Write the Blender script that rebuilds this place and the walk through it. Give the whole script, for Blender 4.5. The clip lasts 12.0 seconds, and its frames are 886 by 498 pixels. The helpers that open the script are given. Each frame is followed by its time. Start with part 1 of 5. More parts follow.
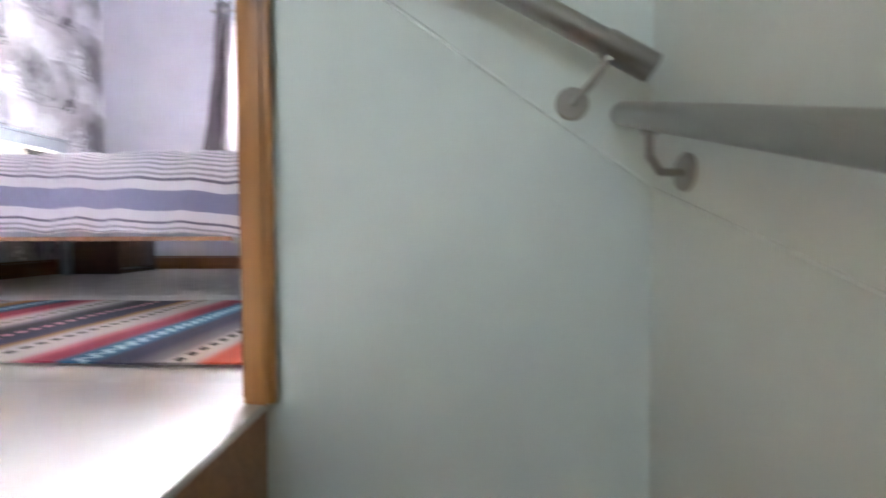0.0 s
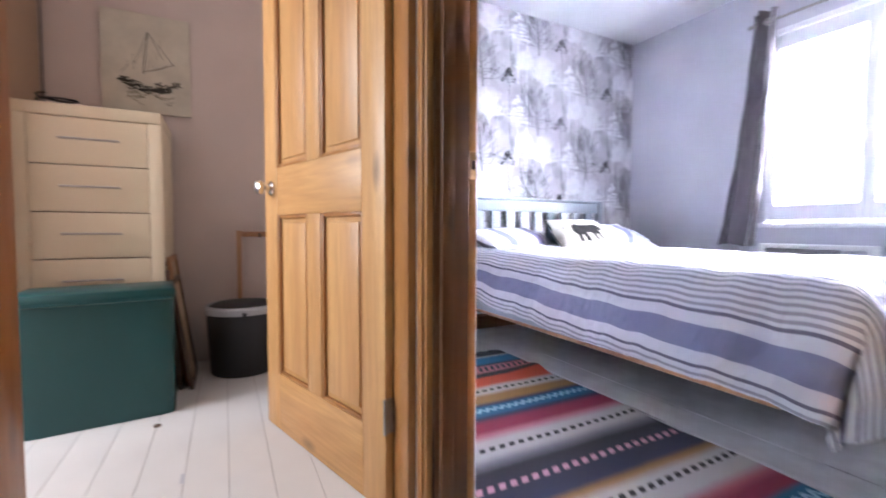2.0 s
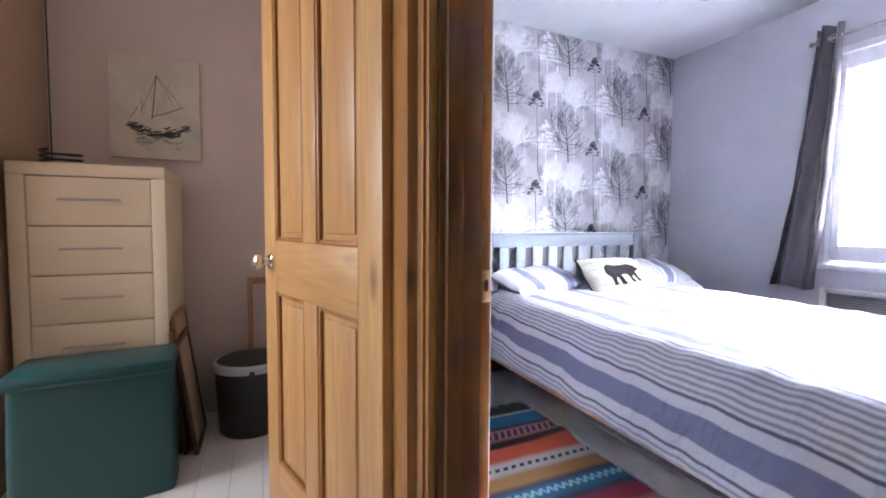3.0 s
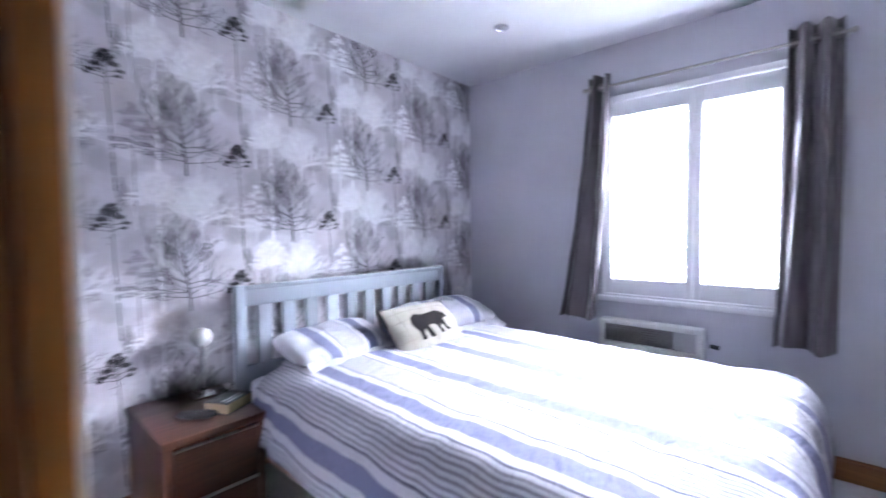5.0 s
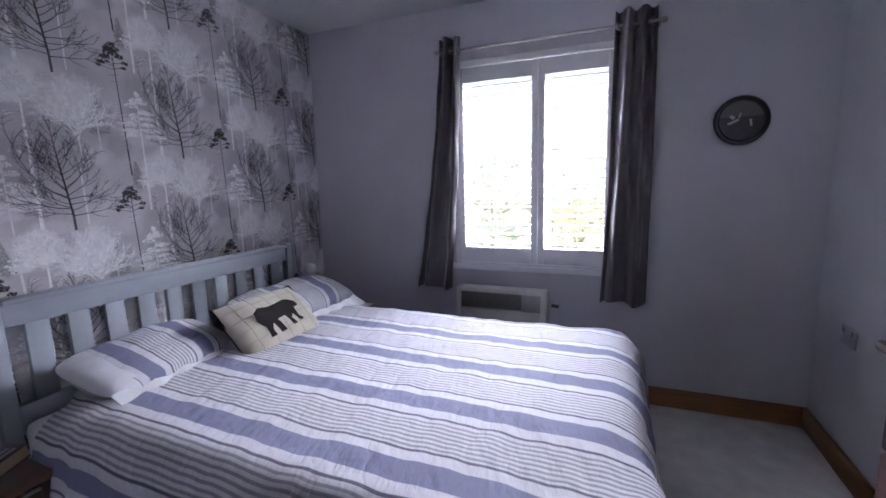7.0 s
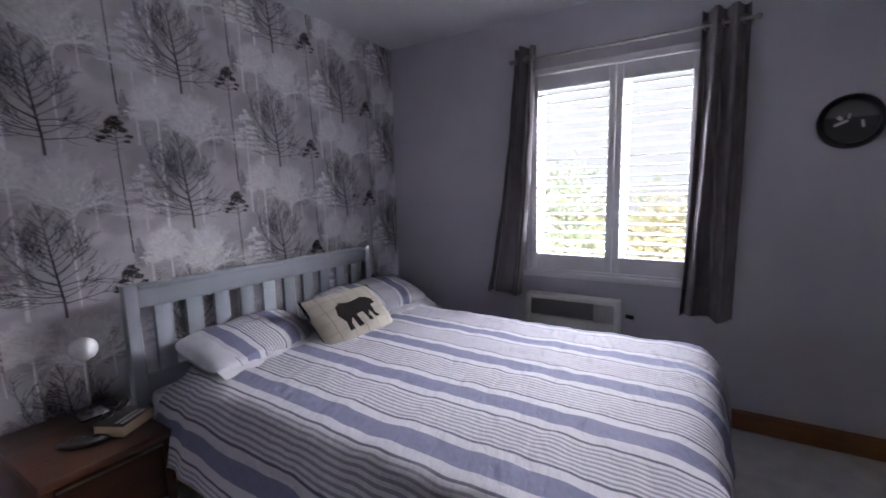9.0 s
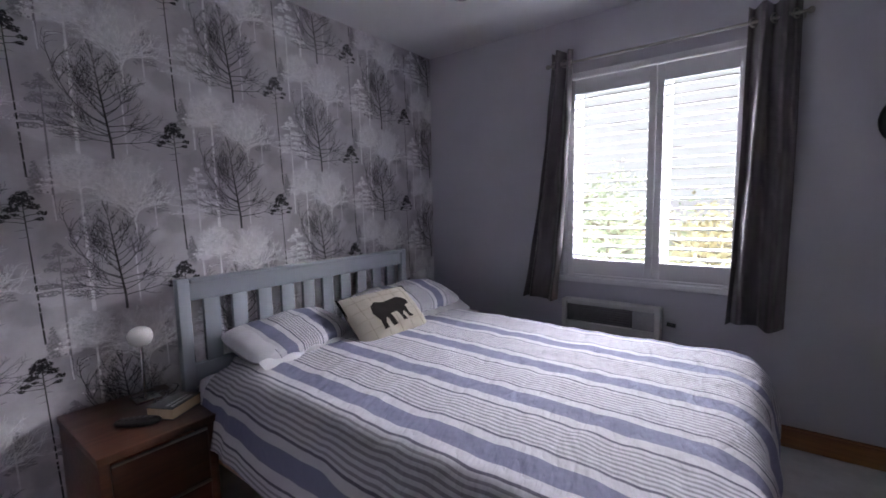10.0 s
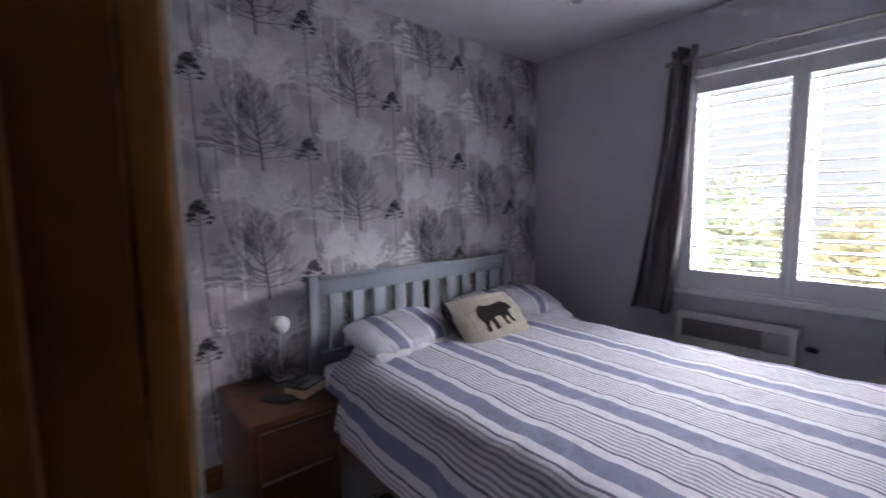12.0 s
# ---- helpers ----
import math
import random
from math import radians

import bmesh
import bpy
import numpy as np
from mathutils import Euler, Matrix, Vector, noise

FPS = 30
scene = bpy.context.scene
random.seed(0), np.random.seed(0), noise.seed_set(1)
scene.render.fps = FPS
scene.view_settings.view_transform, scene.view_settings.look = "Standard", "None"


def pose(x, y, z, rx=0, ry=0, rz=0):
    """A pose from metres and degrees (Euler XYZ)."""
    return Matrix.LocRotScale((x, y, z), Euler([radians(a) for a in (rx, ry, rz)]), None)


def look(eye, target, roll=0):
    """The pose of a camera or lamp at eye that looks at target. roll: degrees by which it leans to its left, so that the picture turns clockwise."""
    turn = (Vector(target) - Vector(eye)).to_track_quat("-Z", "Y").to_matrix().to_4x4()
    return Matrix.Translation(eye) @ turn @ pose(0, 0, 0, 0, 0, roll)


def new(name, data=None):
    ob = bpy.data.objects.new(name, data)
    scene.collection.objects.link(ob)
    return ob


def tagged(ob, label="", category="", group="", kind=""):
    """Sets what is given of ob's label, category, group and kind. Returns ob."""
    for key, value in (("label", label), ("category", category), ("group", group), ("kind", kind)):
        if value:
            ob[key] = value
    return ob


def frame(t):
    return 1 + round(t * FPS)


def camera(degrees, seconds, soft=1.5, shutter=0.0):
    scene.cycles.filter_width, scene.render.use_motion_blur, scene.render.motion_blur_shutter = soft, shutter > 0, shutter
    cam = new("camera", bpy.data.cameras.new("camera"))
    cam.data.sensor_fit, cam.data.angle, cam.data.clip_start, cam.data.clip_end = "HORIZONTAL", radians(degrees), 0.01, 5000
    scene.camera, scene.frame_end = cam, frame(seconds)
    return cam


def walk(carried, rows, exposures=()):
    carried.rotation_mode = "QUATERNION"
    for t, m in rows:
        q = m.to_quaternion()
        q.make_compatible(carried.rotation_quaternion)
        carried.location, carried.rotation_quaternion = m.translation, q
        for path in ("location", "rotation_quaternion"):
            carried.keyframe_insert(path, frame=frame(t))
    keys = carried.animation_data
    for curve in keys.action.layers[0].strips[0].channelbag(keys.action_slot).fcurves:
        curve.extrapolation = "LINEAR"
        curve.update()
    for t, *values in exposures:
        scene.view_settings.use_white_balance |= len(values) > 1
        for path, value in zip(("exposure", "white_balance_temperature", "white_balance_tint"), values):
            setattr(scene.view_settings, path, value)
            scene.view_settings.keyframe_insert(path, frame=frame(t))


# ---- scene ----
LENS = 92.0
cam = camera(LENS, 12.0, soft=1.7, shutter=0.6)
PATH = [
    (0.0, (-0.043, -0.009, 0.290), (-0.100, 1.990, 0.221), -0.2),
    (0.5, (-0.062, 0.062, 0.405), (-0.724, 1.949, 0.332), -0.1),
    (1, (-0.155, 0.18, 0.54), (-1.326, 1.799, 0.456), 0.0),
    (1.5, (-0.251, 0.251, 0.644), (-1.781, 1.538, 0.556), 0.3),
    (2, (-0.314, 0.292, 0.75), (-2.094, 1.198, 0.659), 0.2),
    (2.5, (-0.38, 0.348, 0.89), (-2.219, 1.127, 0.784), 0.3),
    (4.5, (-0.755, 0.676, 1.226), (-2.367, 1.856, 1.135), -0.2),
    (5, (-0.845, 0.792, 1.233), (-2.177, 2.282, 1.149), -0.5),
    (5.5, (-0.893, 0.891, 1.294), (-1.985, 2.565, 1.202), -0.9),
    (6, (-0.939, 0.924, 1.316), (-1.821, 2.714, 1.188), -0.9),
    (6.5, (-0.96, 0.943, 1.326), (-1.702, 2.783, 1.07), -1.2),
    (8.5, (-0.951, 0.882, 1.342), (-1.841, 2.642, 1.008), -1.5),
    (9, (-0.926, 0.878, 1.324), (-1.972, 2.563, 1.067), -1.2),
    (9.5, (-0.897, 0.871, 1.309), (-2.038, 2.499, 1.094), -1.1),
    (10, (-0.89, 0.868, 1.28), (-2.088, 2.457, 1.076), -1.1),
    (10.5, (-0.868, 0.874, 1.275), (-2.11, 2.429, 1.069), -1.1),
    (11, (-0.86, 0.871, 1.27), (-2.136, 2.397, 1.065), -1.0),
    (11.5, (-0.855, 0.838, 1.278), (-2.202, 2.303, 1.077), -1.0),
    (12, (-0.9, 0.79, 1.319), (-2.415, 2.08, 1.119), -0.7),
]
EXPOSURES = [(0.0, 3.15, 6500, 10), (0.5, 3.15, 6450, 10), (1.0, 3.0, 6150, 10), (1.5, 2.78, 5950, 10), (2.0, 2.75, 5750, 10), (2.5, 2.55, 5750, 10), (4.5, 1.97, 5650, 8), (5.0, 1.85, 5600, 9),
             (5.5, 1.34, 5600, 11), (6.0, 0.87, 5650, 12), (6.5, 0.6, 5800, 12), (8.5, 0.08, 6150, 11), (9.0, 0.05, 6300, 11), (12.0, 0.05, 6350, 10)]
walk(cam, [(t, look(eye, target, roll)) for t, eye, target, roll in PATH], EXPOSURES)

# ---- world and lights ----
world = bpy.data.worlds.new("overcast_sky")
scene.world = world
world.use_nodes = True
wn = world.node_tree
sky = wn.nodes.new("ShaderNodeTexSky")
sky.sky_type, sky.sun_disc = "NISHITA", False
sky.sun_elevation, sky.sun_rotation, sky.dust_density = radians(43), radians(122), 3.0
wn.links.new(sky.outputs["Color"], wn.nodes["Background"].inputs["Color"])
wn.nodes["Background"].inputs["Strength"].default_value = 0.15


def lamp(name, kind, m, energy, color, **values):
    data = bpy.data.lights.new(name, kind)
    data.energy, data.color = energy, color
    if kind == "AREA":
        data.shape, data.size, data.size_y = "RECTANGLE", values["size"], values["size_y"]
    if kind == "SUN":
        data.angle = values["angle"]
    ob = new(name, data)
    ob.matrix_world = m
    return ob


lamp("overcast_sun", "SUN", look((8, -5, 9), (0, 0, 0)), 5.0, (1.0, 0.96, 0.9), angle=radians(25))
# broad stand-in for the bedroom window's sky; two added fill lamps behind the walker
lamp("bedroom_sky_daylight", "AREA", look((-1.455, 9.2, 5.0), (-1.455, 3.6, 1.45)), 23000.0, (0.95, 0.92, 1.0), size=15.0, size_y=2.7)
lamp("landing_fill_light", "AREA", look((-0.75, -1.86, 1.55), (-0.75, 0.0, 0.9)), 0.165, (0.95, 1.0, 0.92), size=0.9, size_y=1.0)
lamp("box_room_fill_light", "AREA", look((-1.95, -1.86, 1.5), (-2.0, 0.0, 0.6)), 9.5, (1.0, 0.96, 0.92), size=0.8, size_y=1.0)


# ---- materials ----
def rgb(h):
    return tuple(((int(h[i:i + 2], 16) / 255 + 0.055) / 1.055) ** 2.4 if int(h[i:i + 2], 16) > 10 else int(h[i:i + 2], 16) / 3294 for i in (0, 2, 4)) + (1.0,)


class Nodes:
    """A small wrapper round one material's node tree."""

    def __init__(self, name, rough=0.6, metal=0.0):
        self.mat = bpy.data.materials.new(name)
        self.mat.use_nodes = True
        self.tree = self.mat.node_tree
        self.bsdf = self.tree.nodes["Principled BSDF"]
        self.bsdf.inputs["Roughness"].default_value, self.bsdf.inputs["Metallic"].default_value = rough, metal

    def add(self, kind, **values):
        node = self.tree.nodes.new(kind)
        for key, value in values.items():
            node.inputs[key.replace("_", " ")].default_value = value
        return node

    def link(self, a, b):
        self.tree.links.new(a, b)

    def coords(self, which="Object", scale=(1, 1, 1), loc=(0, 0, 0)):
        mp = self.add("ShaderNodeMapping", Scale=scale, Location=loc)
        self.link(self.add("ShaderNodeTexCoord").outputs[which], mp.inputs["Vector"])
        return mp.outputs["Vector"]

    def noise(self, vec, scale, detail=4.0, rough=0.55):
        n = self.add("ShaderNodeTexNoise", Scale=scale, Detail=detail, Roughness=rough)
        self.link(vec, n.inputs["Vector"])
        return n.outputs["Fac"]

    def ramp(self, fac, stops, mode="LINEAR"):
        r = self.add("ShaderNodeValToRGB")
        r.color_ramp.interpolation = mode
        while len(r.color_ramp.elements) < len(stops):
            r.color_ramp.elements.new(0.5)
        for e, (p, c) in zip(r.color_ramp.elements, stops):
            e.position, e.color = p, c
        self.link(fac, r.inputs["Fac"])
        return r.outputs["Color"]

    def mix(self, fac, a, b, blend="MIX"):
        m = self.add("ShaderNodeMix")
        m.data_type, m.blend_type = "RGBA", blend
        for value, slot in ((fac, 0), (a, 6), (b, 7)):
            if hasattr(value, "is_output"):
                self.link(value, m.inputs[slot])
            else:
                m.inputs[slot].default_value = value
        return m.outputs[2]

    def math(self, op, a, b=0.0):
        m = self.add("ShaderNodeMath")
        m.operation = op
        for value, slot in ((a, 0), (b, 1)):
            if hasattr(value, "is_output"):
                self.link(value, m.inputs[slot])
            else:
                m.inputs[slot].default_value = value
        return m.outputs[0]

    def color(self, out):
        self.link(out, self.bsdf.inputs["Base Color"])
        return self

    def rough(self, fac, lo, hi):
        m = self.add("ShaderNodeMapRange", To_Min=lo, To_Max=hi)
        self.link(fac, m.inputs["Value"])
        self.link(m.outputs["Result"], self.bsdf.inputs["Roughness"])

    def bump(self, height, strength=0.2, distance=0.002):
        b = self.add("ShaderNodeBump", Strength=strength, Distance=distance)
        self.link(height, b.inputs["Height"])
        self.link(b.outputs["Normal"], self.bsdf.inputs["Normal"])
        return self


def shade(c, k):
    return (min(c[0] * k, 1), min(c[1] * k, 1), min(c[2] * k, 1), 1.0)


def painted(name, c, rough=0.6, grain=220.0, stain=0.08, bump=0.12):
    """Roller paint: faint large stains, fine orange-peel relief."""
    n = Nodes(name, rough)
    v = n.coords()
    big, fine = n.noise(v, 1.7, 5), n.noise(v, grain, 3)
    n.color(n.ramp(big, [(0.3, shade(c, 1 - stain)), (0.7, shade(c, 1 + stain * 0.5))]))
    n.rough(fine, rough - 0.08, rough + 0.08)
    n.bump(fine, bump, 0.001)
    return n.mat


def pine(name, light, dark, rough=0.42, axis="z", knots=True):
    """Varnished pine: grain lines along one axis, rings, knots."""
    n = Nodes(name, rough)
    scale = {"z": (1, 1, 0.06), "x": (0.06, 1, 1), "y": (1, 0.06, 1)}[axis]
    v = n.coords(scale=scale)
    info = n.add("ShaderNodeObjectInfo")
    off = n.add("ShaderNodeVectorMath")
    off.operation = "ADD"
    n.link(v, off.inputs[0])
    n.link(info.outputs["Random"], off.inputs[1])
    v = off.outputs[0]
    warp = n.noise(v, 6.0, 3)
    grain = n.noise(v, 95.0, 4, 0.65)
    rings = n.math("SINE", n.math("MULTIPLY", n.noise(v, 9.0, 2), 60.0))
    base = n.ramp(warp, [(0.25, dark), (0.55, light), (0.8, shade(light, 1.08))])
    c = n.mix(n.ramp(grain, [(0.4, (0, 0, 0, 1)), (0.75, (0.5, 0.5, 0.5, 1))]), base, shade(dark, 0.75))
    c = n.mix(n.math("MULTIPLY", n.math("ADD", rings, 1.0), 0.10), c, shade(dark, 0.6))
    if knots:
        kv = n.coords(scale={"z": (7, 7, 2.6), "x": (2.6, 7, 7), "y": (7, 2.6, 7)}[axis], loc=(3.1, 1.7, 0.4))
        vo = n.add("ShaderNodeTexVoronoi", Scale=1.0, Randomness=1.0)
        n.link(kv, vo.inputs["Vector"])
        c = n.mix(n.ramp(vo.outputs["Distance"], [(0.06, (0.9, 0.9, 0.9, 1)), (0.17, (0, 0, 0, 1))]), c, shade(dark, 0.42))
    n.color(c)
    n.rough(grain, rough - 0.1, rough + 0.12)
    n.bump(grain, 0.12, 0.001)
    return n.mat


def plain(name, c, rough=0.5, metal=0.0, grain=60.0, vary=0.12, bump=0.08):
    n = Nodes(name, rough, metal)
    v = n.coords()
    f = n.noise(v, grain, 4)
    n.color(n.mix(n.noise(v, 4.0, 3), n.ramp(f, [(0.3, shade(c, 1 - vary)), (0.7, shade(c, 1 + vary))]), shade(c, 1 - vary)))
    n.rough(f, max(rough - 0.07, 0.03), rough + 0.07)
    n.bump(f, bump, 0.001)
    return n.mat


def cloth(name, c, rough=0.85, weave=900.0, vary=0.1):
    n = Nodes(name, rough)
    v = n.coords()
    f = n.noise(v, weave, 2)
    n.color(n.ramp(n.noise(v, 9.0, 4), [(0.3, shade(c, 1 - vary)), (0.7, shade(c, 1 + vary))]))
    n.bump(f, 0.25, 0.0008)
    n.bsdf.inputs["Sheen Weight"].default_value = 0.15
    return n.mat


# colours along the repeat of the striped bedding: position, colour
WHITE_C, BLUE_C, INK_C, GREY_C = (0.44, 0.435, 0.47, 1), (0.128, 0.131, 0.208, 1), (0.078, 0.074, 0.105, 1), (0.205, 0.197, 0.222, 1)


def striped(name, repeat):
    """Cotton bedding; stripes follow the second UV coordinate, in metres."""
    n = Nodes(name, 0.8)
    uv = n.add("ShaderNodeTexCoord").outputs["UV"]
    sep = n.add("ShaderNodeSeparateXYZ")
    n.link(uv, sep.inputs[0])
    wob = n.math("MULTIPLY", n.math("SUBTRACT", n.noise(uv, 3.0, 3), 0.5), 0.005)
    f = n.math("FRACT", n.math("DIVIDE", n.math("ADD", sep.outputs["Y"], wob), repeat))
    stops = [(0.0, BLUE_C), (0.245, WHITE_C), (0.360, INK_C), (0.392, WHITE_C)]
    for k in range(7):
        stops += [(0.420 + 0.0585 * k, GREY_C), (0.448 + 0.0585 * k, WHITE_C)]
    stops += [(0.845, INK_C), (0.877, WHITE_C), (1.0, WHITE_C)]
    c = n.ramp(f, stops, "CONSTANT")
    threads = n.noise(n.coords("UV", (1, 1, 1)), 700.0, 2)
    n.color(n.mix(n.math("MULTIPLY", threads, 0.12), c, (0.5, 0.5, 0.56, 1)))
    crease = n.math("ABSOLUTE", n.math("SUBTRACT", n.noise(n.coords("UV", (4.0, 1.5, 1)), 4.2, 3, 0.5), 0.5))
    fine = n.noise(n.coords("UV", (1, 0.45, 1)), 22.0, 3, 0.5)
    n.bump(n.math("ADD", n.math("MULTIPLY", crease, 1.5), n.math("MULTIPLY", fine, 0.10)), 0.6, 0.022)
    n.bsdf.inputs["Specular IOR Level"].default_value = 0.15
    return n.mat


# the printed paper: width of a strip, height of the repeat, place of one black pine
SW, SH = 0.523, 0.629
BASE_Y, BASE_Z = 1.724, 1.612


def wallpaper_ground():
    """Grey-lilac misty ground of the printed paper, with soft printed crowns and firs in a half-drop repeat."""
    n = Nodes("wallpaper_ground", 0.7)
    v = n.coords()
    soft, fine, rag = n.noise(v, 5.0, 5, 0.6), n.noise(v, 60.0, 4), n.noise(v, 26.0, 5, 0.65)
    sep = n.add("ShaderNodeSeparateXYZ")
    n.link(v, sep.inputs[0])
    c = n.ramp(soft, [(0.30, (0.45, 0.425, 0.455, 1)), (0.5, (0.54, 0.515, 0.545, 1)), (0.70, (0.63, 0.605, 0.635, 1))])

    def blob(c, u, w, ru, rw, tone, strength, ragged=0.9):
        """One soft printed shape about (u, w) from the pine of every repeat."""
        a = n.math("SUBTRACT", sep.outputs["Y"], BASE_Y + u)
        cell = n.math("FLOOR", n.math("ADD", n.math("DIVIDE", a, SW), 0.5))
        du = n.math("SUBTRACT", a, n.math("MULTIPLY", cell, SW))
        b = n.math("DIVIDE", n.math("ADD", n.math("SUBTRACT", sep.outputs["Z"], BASE_Z + w), n.math("MULTIPLY", cell, SH / 2)), SH)
        dv = n.math("MULTIPLY", n.math("SUBTRACT", b, n.math("FLOOR", n.math("ADD", b, 0.5))), SH)
        d = n.math("SQRT", n.math("ADD", n.math("POWER", n.math("ABSOLUTE", n.math("DIVIDE", du, ru)), 2.0), n.math("POWER", n.math("ABSOLUTE", n.math("DIVIDE", dv, rw)), 2.0)))
        d = n.math("ADD", d, n.math("MULTIPLY", n.math("SUBTRACT", rag, 0.5), ragged))
        fac = n.ramp(d, [(0.45, (strength, strength, strength, 1)), (1.0, (0, 0, 0, 1))], "EASE")
        return n.mix(fac, c, tone)

    DARK, PALE = (0.15, 0.14, 0.16, 1), (0.90, 0.885, 0.91, 1)
    for u, w, ru, rw, tone, k, ragged in (
            (0.10, -0.16, 0.10, 0.15, DARK, 0.28, 0.8), (0.28, -0.22, 0.15, 0.20, DARK, 0.18, 1.1), (0.045, 0.095, 0.030, 0.075, DARK, 0.45, 0.5), (0.435, 0.045, 0.060, 0.095, DARK, 0.62, 0.8),
            (-0.02, 0.24, 0.07, 0.07, DARK, 0.30, 0.9), (0.40, -0.12, 0.07, 0.05, PALE, 0.30, 1.2), (0.345, 0.11, 0.125, 0.12, PALE, 0.60, 1.4), (0.20, -0.42, 0.10, 0.045, PALE, 0.25, 1.2),
            (0.155, 0.140, 0.108, 0.092, PALE, 0.95, 0.8), (0.085, 0.070, 0.055, 0.022, PALE, 0.65, 1.1), (0.075, -0.34, 0.10, 0.05, PALE, 0.35, 1.5)):
        c = blob(c, u, w, ru, rw, tone, k, ragged)
    n.color(n.mix(n.math("MULTIPLY", fine, 0.14), c, (0.30, 0.285, 0.315, 1)))
    n.bump(n.noise(v, 300.0, 2), 0.08, 0.0006)
    return n.mat


M_PAINT = painted("lavender_grey_wall_paint", (0.56, 0.55, 0.60, 1))
M_CEIL = painted("white_ceiling_paint", (0.78, 0.78, 0.80, 1), 0.8)
M_STAIRWALL = painted("pale_green_white_paint", (0.625, 0.665, 0.62, 1), 0.55)
M_PINK = painted("pale_pink_beige_paint", (0.60, 0.50, 0.45, 1), 0.65)
M_CARPET = cloth("pale_grey_carpet", (0.50, 0.49, 0.48, 1), 0.95, 500.0, 0.12)
M_LANDING = painted("worn_white_floor_paint", (0.55, 0.535, 0.53, 1), 0.5, 60.0, 0.14, 0.2)
M_BOARDS = painted("white_floorboard_paint", (0.70, 0.68, 0.66, 1), 0.42, 30.0, 0.12, 0.2)
M_PINE = pine("honey_varnished_pine", (0.58, 0.325, 0.122, 1), (0.45, 0.225, 0.074, 1))
M_FRAME = pine("amber_varnished_frame", (0.40, 0.178, 0.050, 1), (0.29, 0.112, 0.030, 1), 0.35)
# the frame's amber wood darkened: shade of the door reveal put into the colour
M_FRAME_SHADED = pine("shaded_amber_frame", (0.165, 0.062, 0.017, 1), (0.105, 0.037, 0.010, 1), 0.4)
M_SKIRT_X = pine("varnished_skirting_along_x", (0.25, 0.105, 0.032, 1), (0.16, 0.06, 0.018, 1), 0.4, "x", False)
M_SKIRT_Y = pine("varnished_skirting_along_y", (0.25, 0.105, 0.032, 1), (0.16, 0.06, 0.018, 1), 0.4, "y", False)
M_STEP = pine("brown_stained_step", (0.36, 0.17, 0.07, 1), (0.22, 0.09, 0.035, 1), 0.45, "x")
M_WALNUT = pine("dark_walnut_veneer", (0.080, 0.031, 0.017, 1), (0.030, 0.011, 0.007, 1), 0.35, "y", False)
M_MAHOGANY = pine("dark_mahogany", (0.035, 0.012, 0.009, 1), (0.016, 0.006, 0.005, 1), 0.45, "y", False)
M_BEDPAINT = painted("blue_grey_bed_paint", (0.262, 0.288, 0.320, 1), 0.5, 90.0, 0.06)
M_WHITE = painted("white_satin_paint", (0.78, 0.78, 0.80, 1), 0.4, 120.0, 0.03, 0.05)
M_STRIPE = striped("blue_and_white_striped_cotton", 0.312)
M_STRIPE_P = striped("striped_pillow_cotton", 0.262)
M_COTTON = cloth("white_cotton", (0.50, 0.50, 0.53, 1))
M_MATTRESS = cloth("mattress_ticking", (0.62, 0.62, 0.66, 1))
M_STEEL = plain("brushed_steel", (0.36, 0.34, 0.315, 1), 0.3, 1.0, 400.0, 0.06)
M_CHROME = plain("polished_chrome", (0.75, 0.75, 0.76, 1), 0.12, 1.0, 40.0, 0.03, 0.0)
M_CREAM = painted("cream_cabinet_lacquer", (0.66, 0.56, 0.40, 1), 0.5, 80.0, 0.05)
M_GAP = plain("shadow_gap_brown", (0.09, 0.06, 0.04, 1), 0.8)
M_JOINT = plain("dusty_board_joint", (0.26, 0.23, 0.21, 1), 0.8)
M_GREEN = plain("teal_green_vinyl", (0.009, 0.060, 0.062, 1), 0.36, 0.0, 160.0, 0.12, 0.15)
M_BLACK = plain("matt_black_plastic", (0.014, 0.014, 0.016, 1), 0.5)
M_GLOSSBLACK = plain("black_rim", (0.012, 0.012, 0.014, 1), 0.3)
M_GREYPL = plain("light_grey_plastic", (0.42, 0.41, 0.42, 1), 0.35)
M_HEATER = plain("white_heater_enamel", (0.70, 0.69, 0.66, 1), 0.4, 0.0, 60.0, 0.04)
M_GRILLE = plain("grey_heater_grille", (0.20, 0.19, 0.19, 1), 0.6)
M_OPAL = plain("opal_glass", (0.82, 0.82, 0.82, 1), 0.25, 0.0, 20.0, 0.02, 0.0)
M_CANVAS = cloth("cream_canvas", (0.58, 0.53, 0.43, 1), 0.8, 700.0)
M_INK = plain("sketch_ink", (0.06, 0.055, 0.045, 1), 0.8)
M_WASH = plain("sketch_wash", (0.30, 0.27, 0.20, 1), 0.8)
M_PAPER = plain("book_paper", (0.48, 0.36, 0.23, 1), 0.8)
M_TAN = pine("tan_wood", (0.42, 0.22, 0.10, 1), (0.28, 0.13, 0.06, 1), 0.5)
M_DARKFRAME = pine("dark_picture_frame", (0.10, 0.05, 0.03, 1), (0.05, 0.025, 0.015, 1), 0.5)
M_LINEN = cloth("oat_linen", (0.31, 0.285, 0.235, 1), 0.9, 600.0)
M_LINENLINE = cloth("linen_check_line", (0.27, 0.24, 0.19, 1), 0.9, 600.0)
M_APPLIQUE = plain("black_felt", (0.012, 0.010, 0.010, 1), 0.95)
M_TRACK = plain("dusty_metal_strip", (0.40, 0.37, 0.34, 1), 0.4, 0.8)
